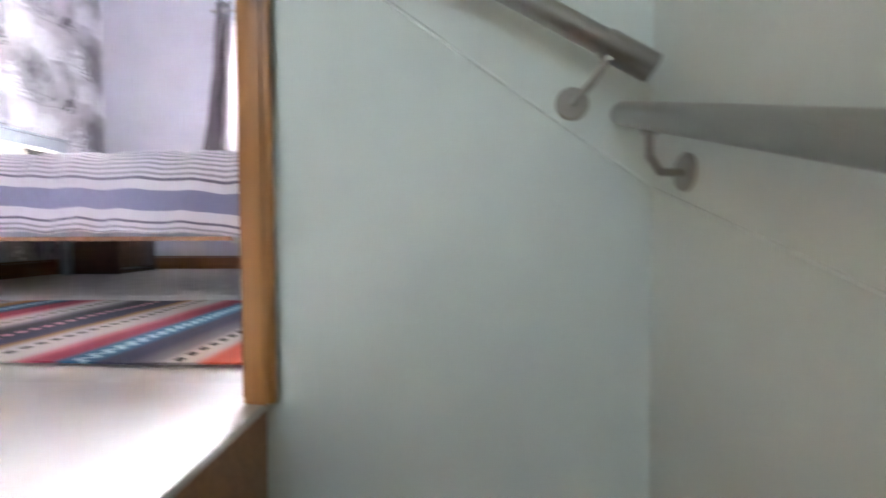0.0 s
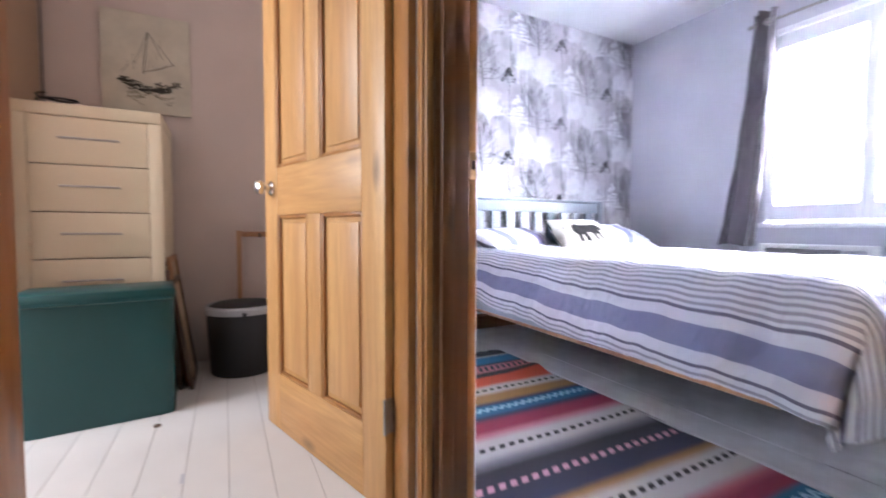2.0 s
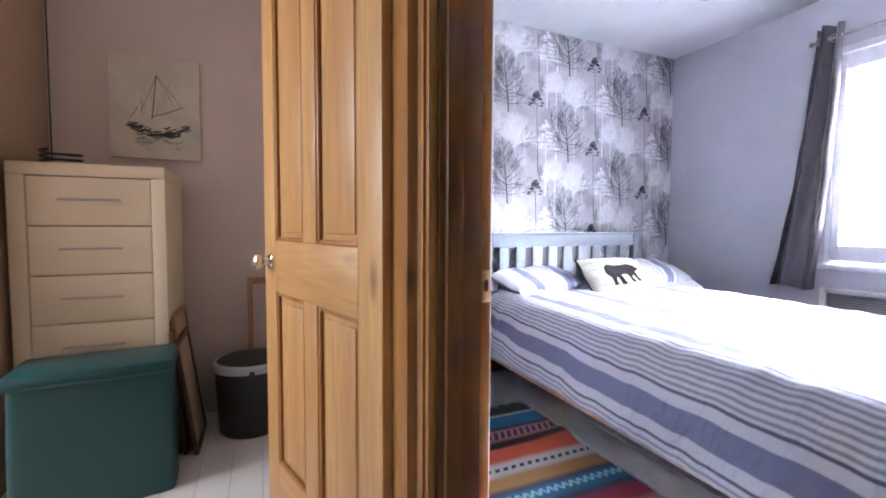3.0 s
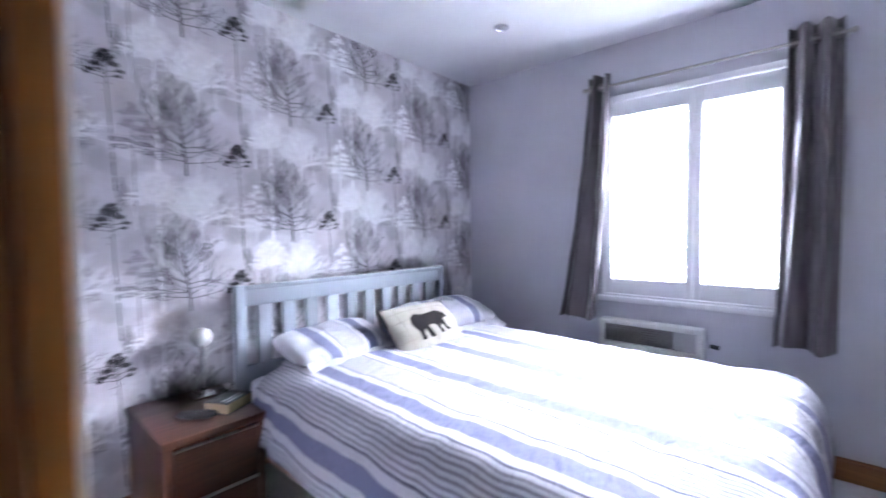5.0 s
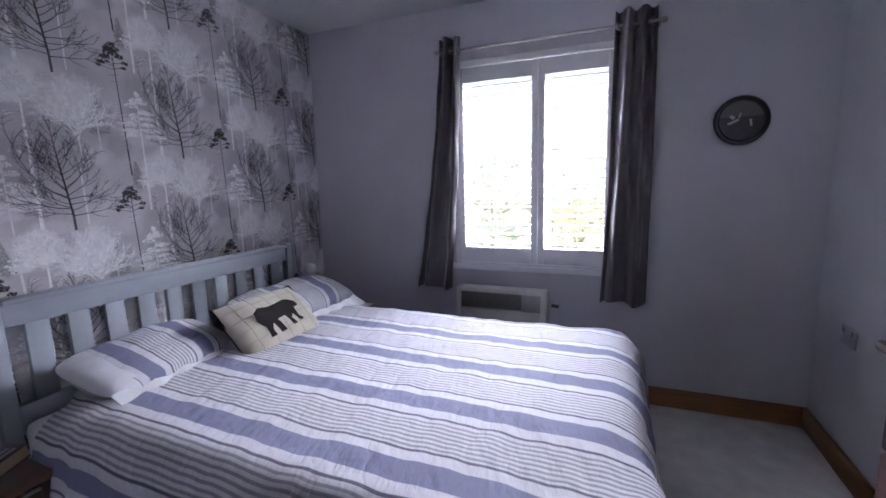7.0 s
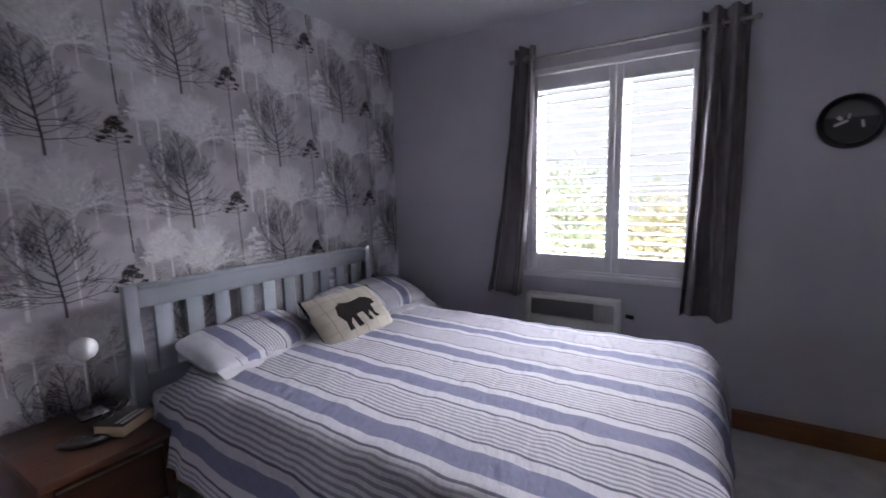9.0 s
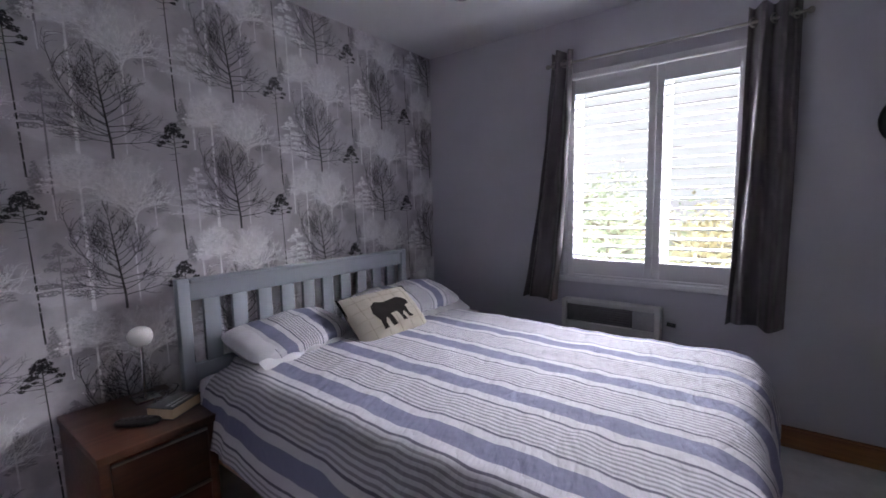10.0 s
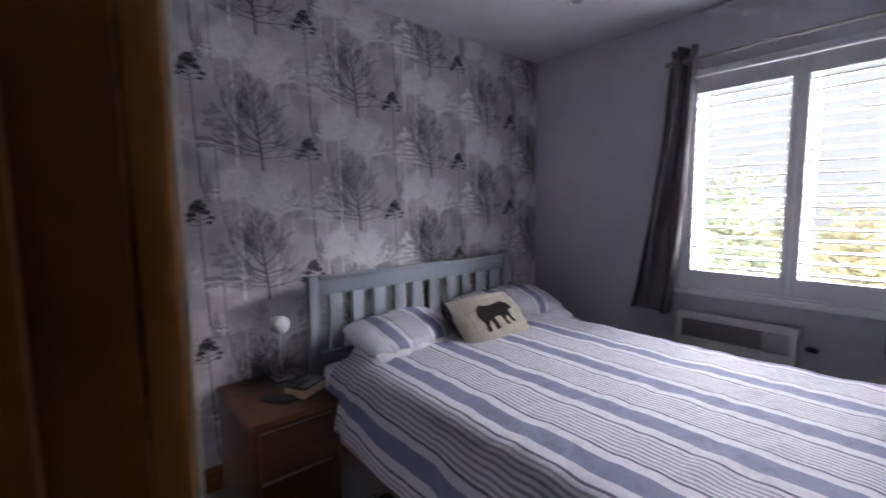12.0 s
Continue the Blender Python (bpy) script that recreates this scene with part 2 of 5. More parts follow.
# outdoor colours are paled: glare and haze of the view are put into them
M_FOLIAGE = cloth("washed_out_foliage", (0.55, 0.60, 0.47, 1), 0.8)
M_AUTUMN = cloth("washed_out_autumn_foliage", (0.74, 0.66, 0.47, 1), 0.8)
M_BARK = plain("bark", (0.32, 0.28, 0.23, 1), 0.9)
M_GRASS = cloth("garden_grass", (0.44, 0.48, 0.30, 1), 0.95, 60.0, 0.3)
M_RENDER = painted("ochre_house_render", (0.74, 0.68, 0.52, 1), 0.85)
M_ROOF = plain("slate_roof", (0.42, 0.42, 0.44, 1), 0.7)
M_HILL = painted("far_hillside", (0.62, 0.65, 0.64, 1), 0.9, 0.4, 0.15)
M_APPLIQUE.node_tree.nodes["Principled BSDF"].inputs["Specular IOR Level"].default_value = 0.1
M_WALLPAPER = wallpaper_ground()


def curtain_cloth():
    n = Nodes("charcoal_satin", 0.33)
    v = n.coords(scale=(1, 1, 0.15))
    f = n.noise(v, 60.0, 4)
    n.color(n.ramp(f, [(0.3, (0.080, 0.068, 0.076, 1)), (0.7, (0.110, 0.094, 0.104, 1))]))
    n.bsdf.inputs["Sheen Weight"].default_value = 0.3
    n.bump(n.noise(n.coords(), 800.0, 2), 0.15, 0.0006)
    return n.mat


M_CURTAIN = curtain_cloth()


def window_glass():
    n = Nodes("window_glass", 0.02)
    n.bsdf.inputs["Transmission Weight"].default_value = 1.0
    n.bsdf.inputs["IOR"].default_value = 1.02
    n.bsdf.inputs["Base Color"].default_value = (0.96, 0.98, 0.98, 1)
    return n.mat


M_GLASS = window_glass()


# ---- mesh helpers ----
def thing(name, label, category, m=None, group="", kind=""):
    """An Empty that carries the parts of one thing."""
    ob = new(name)
    ob.empty_display_size = 0.05
    ob.matrix_world = m or Matrix.Identity(4)
    return tagged(ob, label, category, group, kind)


def finish(name, bm, mats, smooth=True):
    me = bpy.data.meshes.new(name)
    bm.to_mesh(me)
    bm.free()
    for m in (mats if isinstance(mats, (list, tuple)) else [mats]):
        me.materials.append(m)
    if smooth:
        me.polygons.foreach_set("use_smooth", [True] * len(me.polygons))
        me.set_sharp_from_angle(angle=radians(38))
    return me


def part(name, bm, mats, parent, label="", smooth=True):
    ob = new(name, finish(name, bm, mats, smooth))
    ob.parent = parent
    return tagged(ob, label)


def solid(name, bm, mats, label, category, group="", kind="", smooth=True):
    """A thing or a piece of the setting that is one mesh."""
    return tagged(new(name, finish(name, bm, mats, smooth)), label, category, group, kind)


def box(bm, x0, x1, y0, y1, z0, z1, bevel=0.0, m=None):
    vs = [bm.verts.new((x, y, z)) for x in (x0, x1) for y in (y0, y1) for z in (z0, z1)]
    fs = [bm.faces.new([vs[i] for i in q]) for q in ((0, 1, 3, 2), (4, 6, 7, 5), (0, 4, 5, 1), (2, 3, 7, 6), (0, 2, 6, 4), (1, 5, 7, 3))]
    if bevel > 0:
        out = bmesh.ops.bevel(bm, geom=list({e for f in fs for e in f.edges}), offset=bevel, segments=2, profile=0.5, affect="EDGES")
        vs = list({v for f in out["faces"] for v in f.verts} | {v for v in vs if v.is_valid})
    if m is not None:
        bmesh.ops.transform(bm, matrix=m, verts=[v for v in vs if v.is_valid])
    return bm


def boxes(*rows, bevel=0.0):
    bm = bmesh.new()
    for r in rows:
        box(bm, *r[:6], bevel)
    return bm


def tube(bm, pts, r, seg=12, cap=True):
    """A round bar along a line of points; r may be a list."""
    pts = [Vector(p) for p in pts]
    rs = r if isinstance(r, (list, tuple)) else [r] * len(pts)
    rings = []
    for i, p in enumerate(pts):
        d = (pts[min(i + 1, len(pts) - 1)] - pts[max(i - 1, 0)]).normalized()
        a = d.orthogonal().normalized() if i == 0 else (side - d * side.dot(d)).normalized()
        side, b = a, d.cross(a)
        rings.append([bm.verts.new(p + rs[i] * (math.cos(2 * math.pi * k / seg) * a + math.sin(2 * math.pi * k / seg) * b)) for k in range(seg)])
    for u, v in zip(rings, rings[1:]):
        for k in range(seg):
            bm.faces.new((u[k], u[(k + 1) % seg], v[(k + 1) % seg], v[k]))
    if cap:
        bm.faces.new(rings[0][::-1])
        bm.faces.new(rings[-1])
    return bm


def lathe(bm, profile, centre=(0, 0, 0), seg=32, m=None):
    """A turned shape; profile: (radius, height) from the bottom up."""
    rings = []
    for r, h in profile:
        if r < 1e-5:
            rings.append([bm.verts.new((centre[0], centre[1], centre[2] + h))])
        else:
            rings.append([bm.verts.new((centre[0] + r * math.cos(2 * math.pi * k / seg), centre[1] + r * math.sin(2 * math.pi * k / seg), centre[2] + h)) for k in range(seg)])
    for u, v in zip(rings, rings[1:]):
        for k in range(seg):
            a, b = u[k % len(u)], u[(k + 1) % len(u)]
            c, d = v[(k + 1) % len(v)], v[k % len(v)]
            face = [q for i, q in enumerate((a, b, c, d)) if q not in (a, b, c, d)[:i]]
            if len(face) > 2:
                bm.faces.new(face)
    if m is not None:
        bmesh.ops.transform(bm, matrix=m, verts=[v for r in rings for v in r])
    return bm


def sheet(bm, nu, nv, f, uv=None, thick=0.0):
    """A grid of points f(i, j); uv(i, j) in metres; closed to a slab when thick."""
    vs = [[bm.verts.new(f(i, j)) for j in range(nv)] for i in range(nu)]
    layer = bm.loops.layers.uv.verify() if uv else None
    for i in range(nu - 1):
        for j in range(nv - 1):
            face = bm.faces.new((vs[i][j], vs[i + 1][j], vs[i + 1][j + 1], vs[i][j + 1]))
            if uv:
                for loop, (a, b) in zip(face.loops, ((i, j), (i + 1, j), (i + 1, j + 1), (i, j + 1))):
                    loop[layer].uv = uv(a, b)
    if thick:
        bm.normal_update()
        bmesh.ops.solidify(bm, geom=bm.faces[:], thickness=thick)
    return vs


def flip_all(bm):
    bmesh.ops.recalc_face_normals(bm, faces=bm.faces[:])
    return bm


# ---- structure ----
XW, XE, YN, ZC = -3.055, 0.012, 3.615, 2.42       # bedroom: west, east, north, ceiling
YL, YB = 0.725, 0.806                             # doorway wall: landing face, bedroom face
DX0, DX1, DZ = -1.222, -0.385, 2.02               # rough opening of the bedroom door
WX0, WX1, WZ0, WZ1 = -1.945, -0.965, 0.80, 2.06   # window opening
LX = -1.25                                        # landing west wall, landing face
SX = 0.289                                        # stairwell east wall
YS = -1.75                                        # south end


def two_faced(bm, test):
    """Second material on faces for which test(face) holds."""
    bm.normal_update()
    for f in bm.faces:
        f.material_index = 1 if test(f) else 0
    return bm


bm = boxes((XW - 0.15, WX0, YN, YN + 0.22, -0.02, ZC), (WX1, XE + 0.15, YN, YN + 0.22, -0.02, ZC),
           (WX0, WX1, YN, YN + 0.22, -0.02, WZ0), (WX0, WX1, YN, YN + 0.22, WZ1, ZC))
solid("wall_north", flip_all(bm), M_PAINT, "pale lavender grey painted wall with the window", "wall", kind="structure", smooth=False)
bm = boxes((XW - 0.15, XW, YB, YN, -0.02, ZC))
wall_west = solid("wall_west", flip_all(bm), M_WALLPAPER, "wall papered with a grey misty forest print", "wall", kind="structure", smooth=False)
bm = boxes((XE, XE + 0.15, YB, YN, -0.02, ZC))
solid("wall_east", flip_all(bm), M_PAINT, "pale lavender grey painted bedroom wall", "wall", kind="structure", smooth=False)
bm = boxes((XW - 0.15, DX0, YL, YB, -0.02, ZC), (DX1, SX + 0.15, YL, YB, -2.6, ZC), (DX0, DX1, YL, YB, DZ, ZC))
bm = two_faced(flip_all(bm), lambda f: f.calc_center_median().y < YL + 0.01)
for f in bm.faces:
    if f.material_index == 1 and f.calc_center_median().x < LX - 0.05:
        f.material_index = 2
solid("wall_south", bm, [M_PAINT, M_STAIRWALL, M_PINK], "partition wall with the bedroom doorway", "wall", kind="structure", smooth=False)
bm = boxes((SX, SX + 0.15, YS, YL, -2.6, ZC))
solid("wall_stair_east", flip_all(bm), M_STAIRWALL, "pale green white painted stairwell wall", "wall", kind="structure", smooth=False)
# landing west wall with the box room's doorway
BY0, BY1 = -0.075, 0.70
bm = boxes((LX - 0.115, LX, YS, BY0, -0.02, ZC), (LX - 0.115, LX, BY0, BY1, DZ, ZC), (LX - 0.115, LX, BY1, YL, -0.02, ZC))
bm = two_faced(flip_all(bm), lambda f: f.calc_center_median().x < LX - 0.06)
solid("wall_landing_west", bm, [M_STAIRWALL, M_PINK], "landing wall with the box room's doorway", "wall", kind="structure", smooth=False)
bm = boxes((XW - 0.15, XW, YS, YL, -0.02, ZC))
solid("wall_box_room_west", flip_all(bm), M_PINK, "pale pink beige painted wall", "wall", kind="structure", smooth=False)
# south walls behind the walker, with unseen openings added for the fill lamps
bm = boxes((XW, -2.35, YS - 0.15, YS, -0.02, ZC), (-1.55, LX, YS - 0.15, YS, -0.02, ZC), (-2.35, -1.55, YS - 0.15, YS, -0.02, 1.0), (-2.35, -1.55, YS - 0.15, YS, 2.0, ZC))
solid("wall_box_room_south", flip_all(bm), M_PINK, "pale pink beige wall with an added unseen opening", "wall", kind="structure", smooth=False)
bm = boxes((LX, -1.2, YS - 0.15, YS, -2.6, ZC), (-0.3, SX + 0.15, YS - 0.15, YS, -2.6, ZC), (-1.2, -0.3, YS - 0.15, YS, -2.6, 1.05), (-1.2, -0.3, YS - 0.15, YS, 2.05, ZC))
solid("wall_landing_south", flip_all(bm), M_STAIRWALL, "pale green white wall with an added unseen opening", "wall", kind="structure", smooth=False)
# short partition beside the cabinet, with a white lining on its end
bm = boxes((XW, -2.43, -0.60, -0.488, 0.0, ZC))
solid("wall_box_room_stub", flip_all(bm), painted("tan_brown_paint", (0.40, 0.28, 0.19, 1), 0.6), "short tan brown partition wall beside the cabinet", "wall", kind="structure", smooth=False)
solid("trim_stub", flip_all(boxes((-2.43, -2.405, -0.615, -0.476, 0.0, ZC), bevel=0.004)), M_WHITE, "white painted lining on the partition's end", "trim", kind="structure")

solid("ceiling", flip_all(boxes((XW - 0.15, XE + 0.15, YB, YN + 0.22, ZC, ZC + 0.12))), M_CEIL, "plain white bedroom ceiling", "ceiling", kind="structure", smooth=False)
solid("ceiling_landing", flip_all(boxes((XW - 0.15, SX + 0.15, YS - 0.15, YB, ZC, ZC + 0.12))), M_CEIL, "plain white landing ceiling", "ceiling", kind="structure", smooth=False)
solid("floor", flip_all(boxes((XW, XE, YB, YN, -0.12, 0.0))), M_CARPET, "pale grey bedroom floor covering", "floor", kind="structure", smooth=False)
EDGE = -0.39
floor_landing = solid("floor_landing", flip_all(boxes((LX - 0.115, EDGE, YS, YB, -0.22, 0.0))), M_LANDING, "worn white painted landing floor", "floor", kind="structure", smooth=False)
solid("floor_stair_foot", flip_all(boxes((EDGE - 0.6, SX, YS, YL, -2.6, -2.5))), M_LANDING, "pale floor at the foot of the stairs", "floor", kind="structure", smooth=False)
solid("wall_under_landing", flip_all(boxes((EDGE - 0.12, EDGE - 0.004, YS, YL, -2.5, -0.22))), M_STAIRWALL, "pale green white wall under the landing", "wall", kind="structure", smooth=False)
solid("trim_landing_edge", flip_all(boxes((EDGE, EDGE + 0.016, YS, YL, -0.25, -0.012), bevel=0.004)), M_STEP, "brown wooden fascia along the landing edge", "trim", kind="structure")
solid("trim_landing_nosing", flip_all(boxes((EDGE - 0.01, EDGE + 0.022, YS, YL, -0.012, 0.003), bevel=0.003)), M_LANDING, "white painted nosing of the landing edge", "trim", kind="structure")
# seam of the floor covering beside the bed
solid("trim_floor_seam", flip_all(boxes((-2.4, XE, 1.806, 1.822, 0.0, 0.007), bevel=0.002)), M_LANDING, "raised pale seam of the floor covering", "trim", kind="structure")
solid("trim_floor_joint", flip_all(boxes((-2.3, XE, 1.995, 2.0, 0.0, 0.002))), M_LANDING, "fine joint of the floor covering", "trim", kind="structure")


# stairs: two treads along the doorway wall, then down to the south
stair = thing("staircase", "brown wooden winding staircase up to the landing", "staircase", kind="structure")
STEPS = [(EDGE + 0.018, -0.055, 0.33, YL), (-0.055, SX, 0.33, YL)] + [(EDGE + 0.018, SX, 0.33 - 0.235 * (i + 1), 0.33 - 0.235 * i) for i in range(8)]
for i, (x0, x1, y0, y1) in enumerate(STEPS):
    z = -0.18 * (i + 1)
    part("tread", flip_all(boxes((x0, x1, y0 + 0.001, y1 - 0.001, z - 0.03, z), bevel=0.006)), M_STEP, stair)
    part("riser", flip_all(boxes((x0 + 0.02, x1, y0 + 0.02, y1 - 0.001, z - 0.18, z - 0.031))), M_STEP, stair)


def skirting(name, x0, x1, y0, y1, mat):
    """Varnished skirting with a moulded upper edge."""
    bm = boxes((x0, x1, y0, y1, 0.0, 0.098), bevel=0.003)
    box(bm, x0, x1, y0, y1, 0.1, 0.112, 0.004)
    return solid(name, flip_all(bm), mat, "brown varnished wooden skirting board", "skirting board", kind="structure")


skirting("baseboard_north", XW + 0.018, XE - 0.018, YN - 0.018, YN, M_SKIRT_X)
skirting("baseboard_east", XE - 0.018, XE, YB, YN, M_SKIRT_Y)
skirting("baseboard_west", XW, XW + 0.018, YB, YN, M_SKIRT_Y)


# ---- bedroom door frame ----
def frame_side(name, x0, x1, stop_in):
    t = thing(name, "amber varnished pine door lining and architrave", "door frame", kind="structure")
    # lining and stop take the darker wood that carries the reveal's shade
    part("lining", flip_all(boxes((x0, x1, YL - 0.004, YB + 0.006, 0.0, DZ), bevel=0.002)), M_FRAME_SHADED, t)
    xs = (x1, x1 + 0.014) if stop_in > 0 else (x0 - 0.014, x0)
    part("door_stop", flip_all(boxes((xs[0], xs[1], YL + 0.008, YB - 0.04, 0.0, DZ - 0.02), bevel=0.003)), M_FRAME_SHADED, t)
    return t


jamb_l = frame_side("door_frame_1", DX0, DX0 + 0.024, 1)
jamb_r = frame_side("door_frame_2", DX1 - 0.024, DX1, -1)
for jamb, (a, b) in ((jamb_l, (LX - 0.004, DX0 + 0.02)), (jamb_r, (DX1 - 0.02, DX1 + 0.034))):
    bm = boxes((a, b, YL - 0.024, YL - 0.005, 0.0, DZ + 0.05), bevel=0.005)
    box(bm, a + 0.012, b - 0.012, YL - 0.03, YL - 0.0245, 0.0, DZ + 0.05, 0.002)
    part("architrave", flip_all(bm), M_FRAME, jamb)
    deep = YB + (0.026 if jamb is jamb_r else 0.030)
    part("architrave", flip_all(boxes((a if jamb is jamb_r else DX0 - 0.045, b if jamb is jamb_r else DX0 + 0.02, YB + 0.007, deep, 0.0, DZ + 0.05), bevel=0.005)), M_FRAME, jamb)
# added white strip: the window's glint on the architrave's edge, put in as colour
part("edge_glint", flip_all(boxes((DX0 - 0.045, DX0 + 0.012, YB + 0.0305, YB + 0.036, 0.0, DZ + 0.05), bevel=0.003)), M_WHITE, jamb_l, "white strip painting a window glint on the architrave's edge")
strike = part("strike_plate", flip_all(boxes((DX0 + 0.0202, DX0 + 0.0228, YB + 0.008, YB + 0.028, 0.87, 0.935), bevel=0.001)), M_CHROME, jamb_l, "chrome strike plate")
part("latch_hole", flip_all(boxes((DX0 + 0.0229, DX0 + 0.0238, YB + 0.013, YB + 0.022, 0.893, 0.915))), M_GAP, jamb_l)
part("plinth_chip", flip_all(boxes((DX0 + 0.022, DX0 + 0.034, YL + 0.02, YB - 0.01, 0.0, 0.022), bevel=0.003)), M_LANDING, jamb_l, "pale worn patch at the foot of the lining")
t = thing("door_frame_3", "amber varnished pine head of the bedroom door frame", "door frame", kind="structure")
part("head", flip_all(boxes((DX0 + 0.025, DX1 - 0.025, YL - 0.004, YB + 0.006, DZ - 0.022, DZ - 0.001), bevel=0.002)), M_FRAME, t)
part("architrave", flip_all(boxes((DX0 + 0.021, DX1 - 0.021, YL - 0.024, YL - 0.005, DZ, DZ + 0.05), bevel=0.004)), M_FRAME, t)

# box room door frame
t = thing("door_frame_4", "amber varnished pine lining of the box room doorway", "door frame", kind="structure")
part("lining", flip_all(boxes((LX - 0.119, LX + 0.004, BY0, BY0 + 0.024, 0.0, DZ), bevel=0.002)), M_FRAME, t)
part("lining", flip_all(boxes((LX - 0.119, LX - 0.006, BY1 - 0.022, BY1, 0.0, DZ), bevel=0.002)), M_FRAME, t)
part("head", flip_all(boxes((LX - 0.119, LX + 0.004, BY0 + 0.025, BY1 - 0.023, DZ - 0.022, DZ - 0.001), bevel=0.002)), M_FRAME, t)
part("architrave", flip_all(boxes((LX + 0.005, LX + 0.02, BY0 - 0.045, BY0 + 0.02, 0.0, DZ + 0.05), bevel=0.004)), M_FRAME, t)
part("architrave", flip_all(boxes((LX - 0.135, LX - 0.12, BY0 - 0.045, BY0 + 0.02, 0.0, DZ + 0.05), bevel=0.004)), M_FRAME, t)


# ---- panelled doors ----
def knob(parent, x, z, y, side):
    """Turned chrome knob on a rose, standing out along local y."""
    m = Matrix.Translation((x, y, z)) @ Matrix.Rotation(radians(-90 * side), 4, "X")
    bm = lathe(bmesh.new(), [(0, 0), (0.027, 0), (0.027, 0.004), (0.022, 0.008), (0.010, 0.010), (0.009, 0.024), (0.013, 0.028), (0.022, 0.034), (0.0265, 0.044), (0.024, 0.055), (0.014, 0.061), (0, 0.0625)], seg=28, m=m)
    return part("door_knob", flip_all(bm), M_CHROME, parent, "polished chrome door knob")


def panel_door(name, label, m, w=0.762, h=1.98, t=0.04, hinge_at=(0.22, 1.72)):
    """Four-panel pine door; hinge edge at x = 0, leaf along +x."""
    d = thing(name, label, "door", m, kind="structure")
    st, mid, lock0, lock1 = 0.105, 0.09, 0.80, 0.97
    bot, top = 0.215, h - 0.105
    c0, c1 = w / 2 - mid / 2, w / 2 + mid / 2

    def member(nm, x0, x1, z0, z1, mat=M_PINE):
        part(nm, flip_all(boxes((x0, x1, -t / 2, t / 2, z0, z1), bevel=0.0025)), mat, d)

    member("stile", 0, st, 0.006, h)
    member("stile", w - st, w, 0.006, h)
    member("rail", st + 0.0005, w - st - 0.0005, 0.006, bot, M_PINE_H)
    member("rail", st + 0.0005, w - st - 0.0005, lock0, lock1, M_PINE_H)
    member("rail", st + 0.0005, w - st - 0.0005, top, h, M_PINE_H)
    member("muntin", c0, c1, bot + 0.0005, lock0 - 0.0005)
    member("muntin", c0, c1, lock1 + 0.0005, top - 0.0005)
    for x0, x1 in ((st, c0), (c1, w - st)):
        for z0, z1 in ((bot, lock0), (lock1, top)):
            bm = bmesh.new()
            box(bm, x0 + 0.001, x1 - 0.001, -0.006, 0.006, z0 + 0.001, z1 - 0.001)
            box(bm, x0 + 0.028, x1 - 0.028, -0.0125, 0.0125, z0 + 0.028, z1 - 0.028, 0.006)
            panel = part("panel", flip_all(bm), M_PINE, d)
            bm = bmesh.new()
            for s in (-1, 1):
                ya, yb = sorted((s * 0.0065, s * 0.0175))
                box(bm, x0, x0 + 0.013, ya, yb, z0, z1, 0.004)
                box(bm, x1 - 0.013, x1, ya, yb, z0, z1, 0.004)
                box(bm, x0 + 0.0135, x1 - 0.0135, ya, yb, z0, z0 + 0.013, 0.004)
                box(bm, x0 + 0.0135, x1 - 0.0135, ya, yb, z1 - 0.013, z1, 0.004)
            part("moulding", flip_all(bm), M_FRAME, panel, "darker moulding round the panel")
    knob(d, w - 0.058, 0.90, t / 2, 1)
    knob(d, w - 0.058, 0.90, -t / 2, -1)
    for z in hinge_at:
        bm = boxes((-0.004, -0.0005, -t / 2 + 0.004, t / 2, z, z + 0.09))
        tube(bm, [(-0.006, t / 2 + 0.004, z), (-0.006, t / 2 + 0.004, z + 0.09)], 0.0055, 10)
        part("hinge", flip_all(bm), M_STEEL, d, "steel butt hinge")
    return d


M_PINE_H = pine("honey_varnished_pine_rail", (0.58, 0.325, 0.122, 1), (0.45, 0.225, 0.074, 1), axis="x")
# box room door, swung into the box room
HX, HY = -1.355, 0.672
ang = math.degrees(math.atan2(0.452 - 0.675, -2.085 + 1.355))
panel_door("door_1", "open four panel honey pine door with chrome knob", pose(HX, HY, 0, 0, 0, ang))
# bedroom door, standing ajar inside the room
panel_door("door_2", "honey pine door standing ajar inside the bedroom", pose(-0.418, YB + 0.018, 0, 0, 0, 104.0))


# ---- window ----
win = thing("window_1", "white window with plantation shutters", "window", kind="structure")
fr = boxes((WX0 + 0.002, WX0 + 0.05, YN + 0.13, YN + 0.19, WZ0 + 0.03, WZ1 - 0.002), (WX1 - 0.05, WX1 - 0.002, YN + 0.13, YN + 0.19, WZ0 + 0.03, WZ1 - 0.002), bevel=0.004)
for z in (WZ0 + 0.03, WZ1 - 0.055):
    box(fr, WX0 + 0.051, WX1 - 0.051, YN + 0.13, YN + 0.19, z, z + 0.052, 0.004)
part("window_frame", flip_all(fr), M_WHITE, win)
part("mullion", flip_all(boxes((-1.43, -1.36, YN + 0.132, YN + 0.188, WZ0 + 0.083, WZ1 - 0.056), bevel=0.004)), M_WHITE, win)
for a, b in ((WX0 + 0.051, -1.431), (-1.359, WX1 - 0.051)):
    pane = part("pane", flip_all(boxes((a, b, YN + 0.158, YN + 0.162, WZ0 + 0.083, WZ1 - 0.056))), M_GLASS, win, "clear glass pane")
    pane.visible_shadow = False
bm = boxes((WX0 - 0.035, WX1 + 0.035, YN - 0.045, YN + 0.001, WZ0 - 0.03, WZ0 + 0.002), bevel=0.008)
box(bm, WX0 + 0.001, WX1 - 0.001, YN + 0.0015, YN + 0.129, WZ0 - 0.0, WZ0 + 0.002)
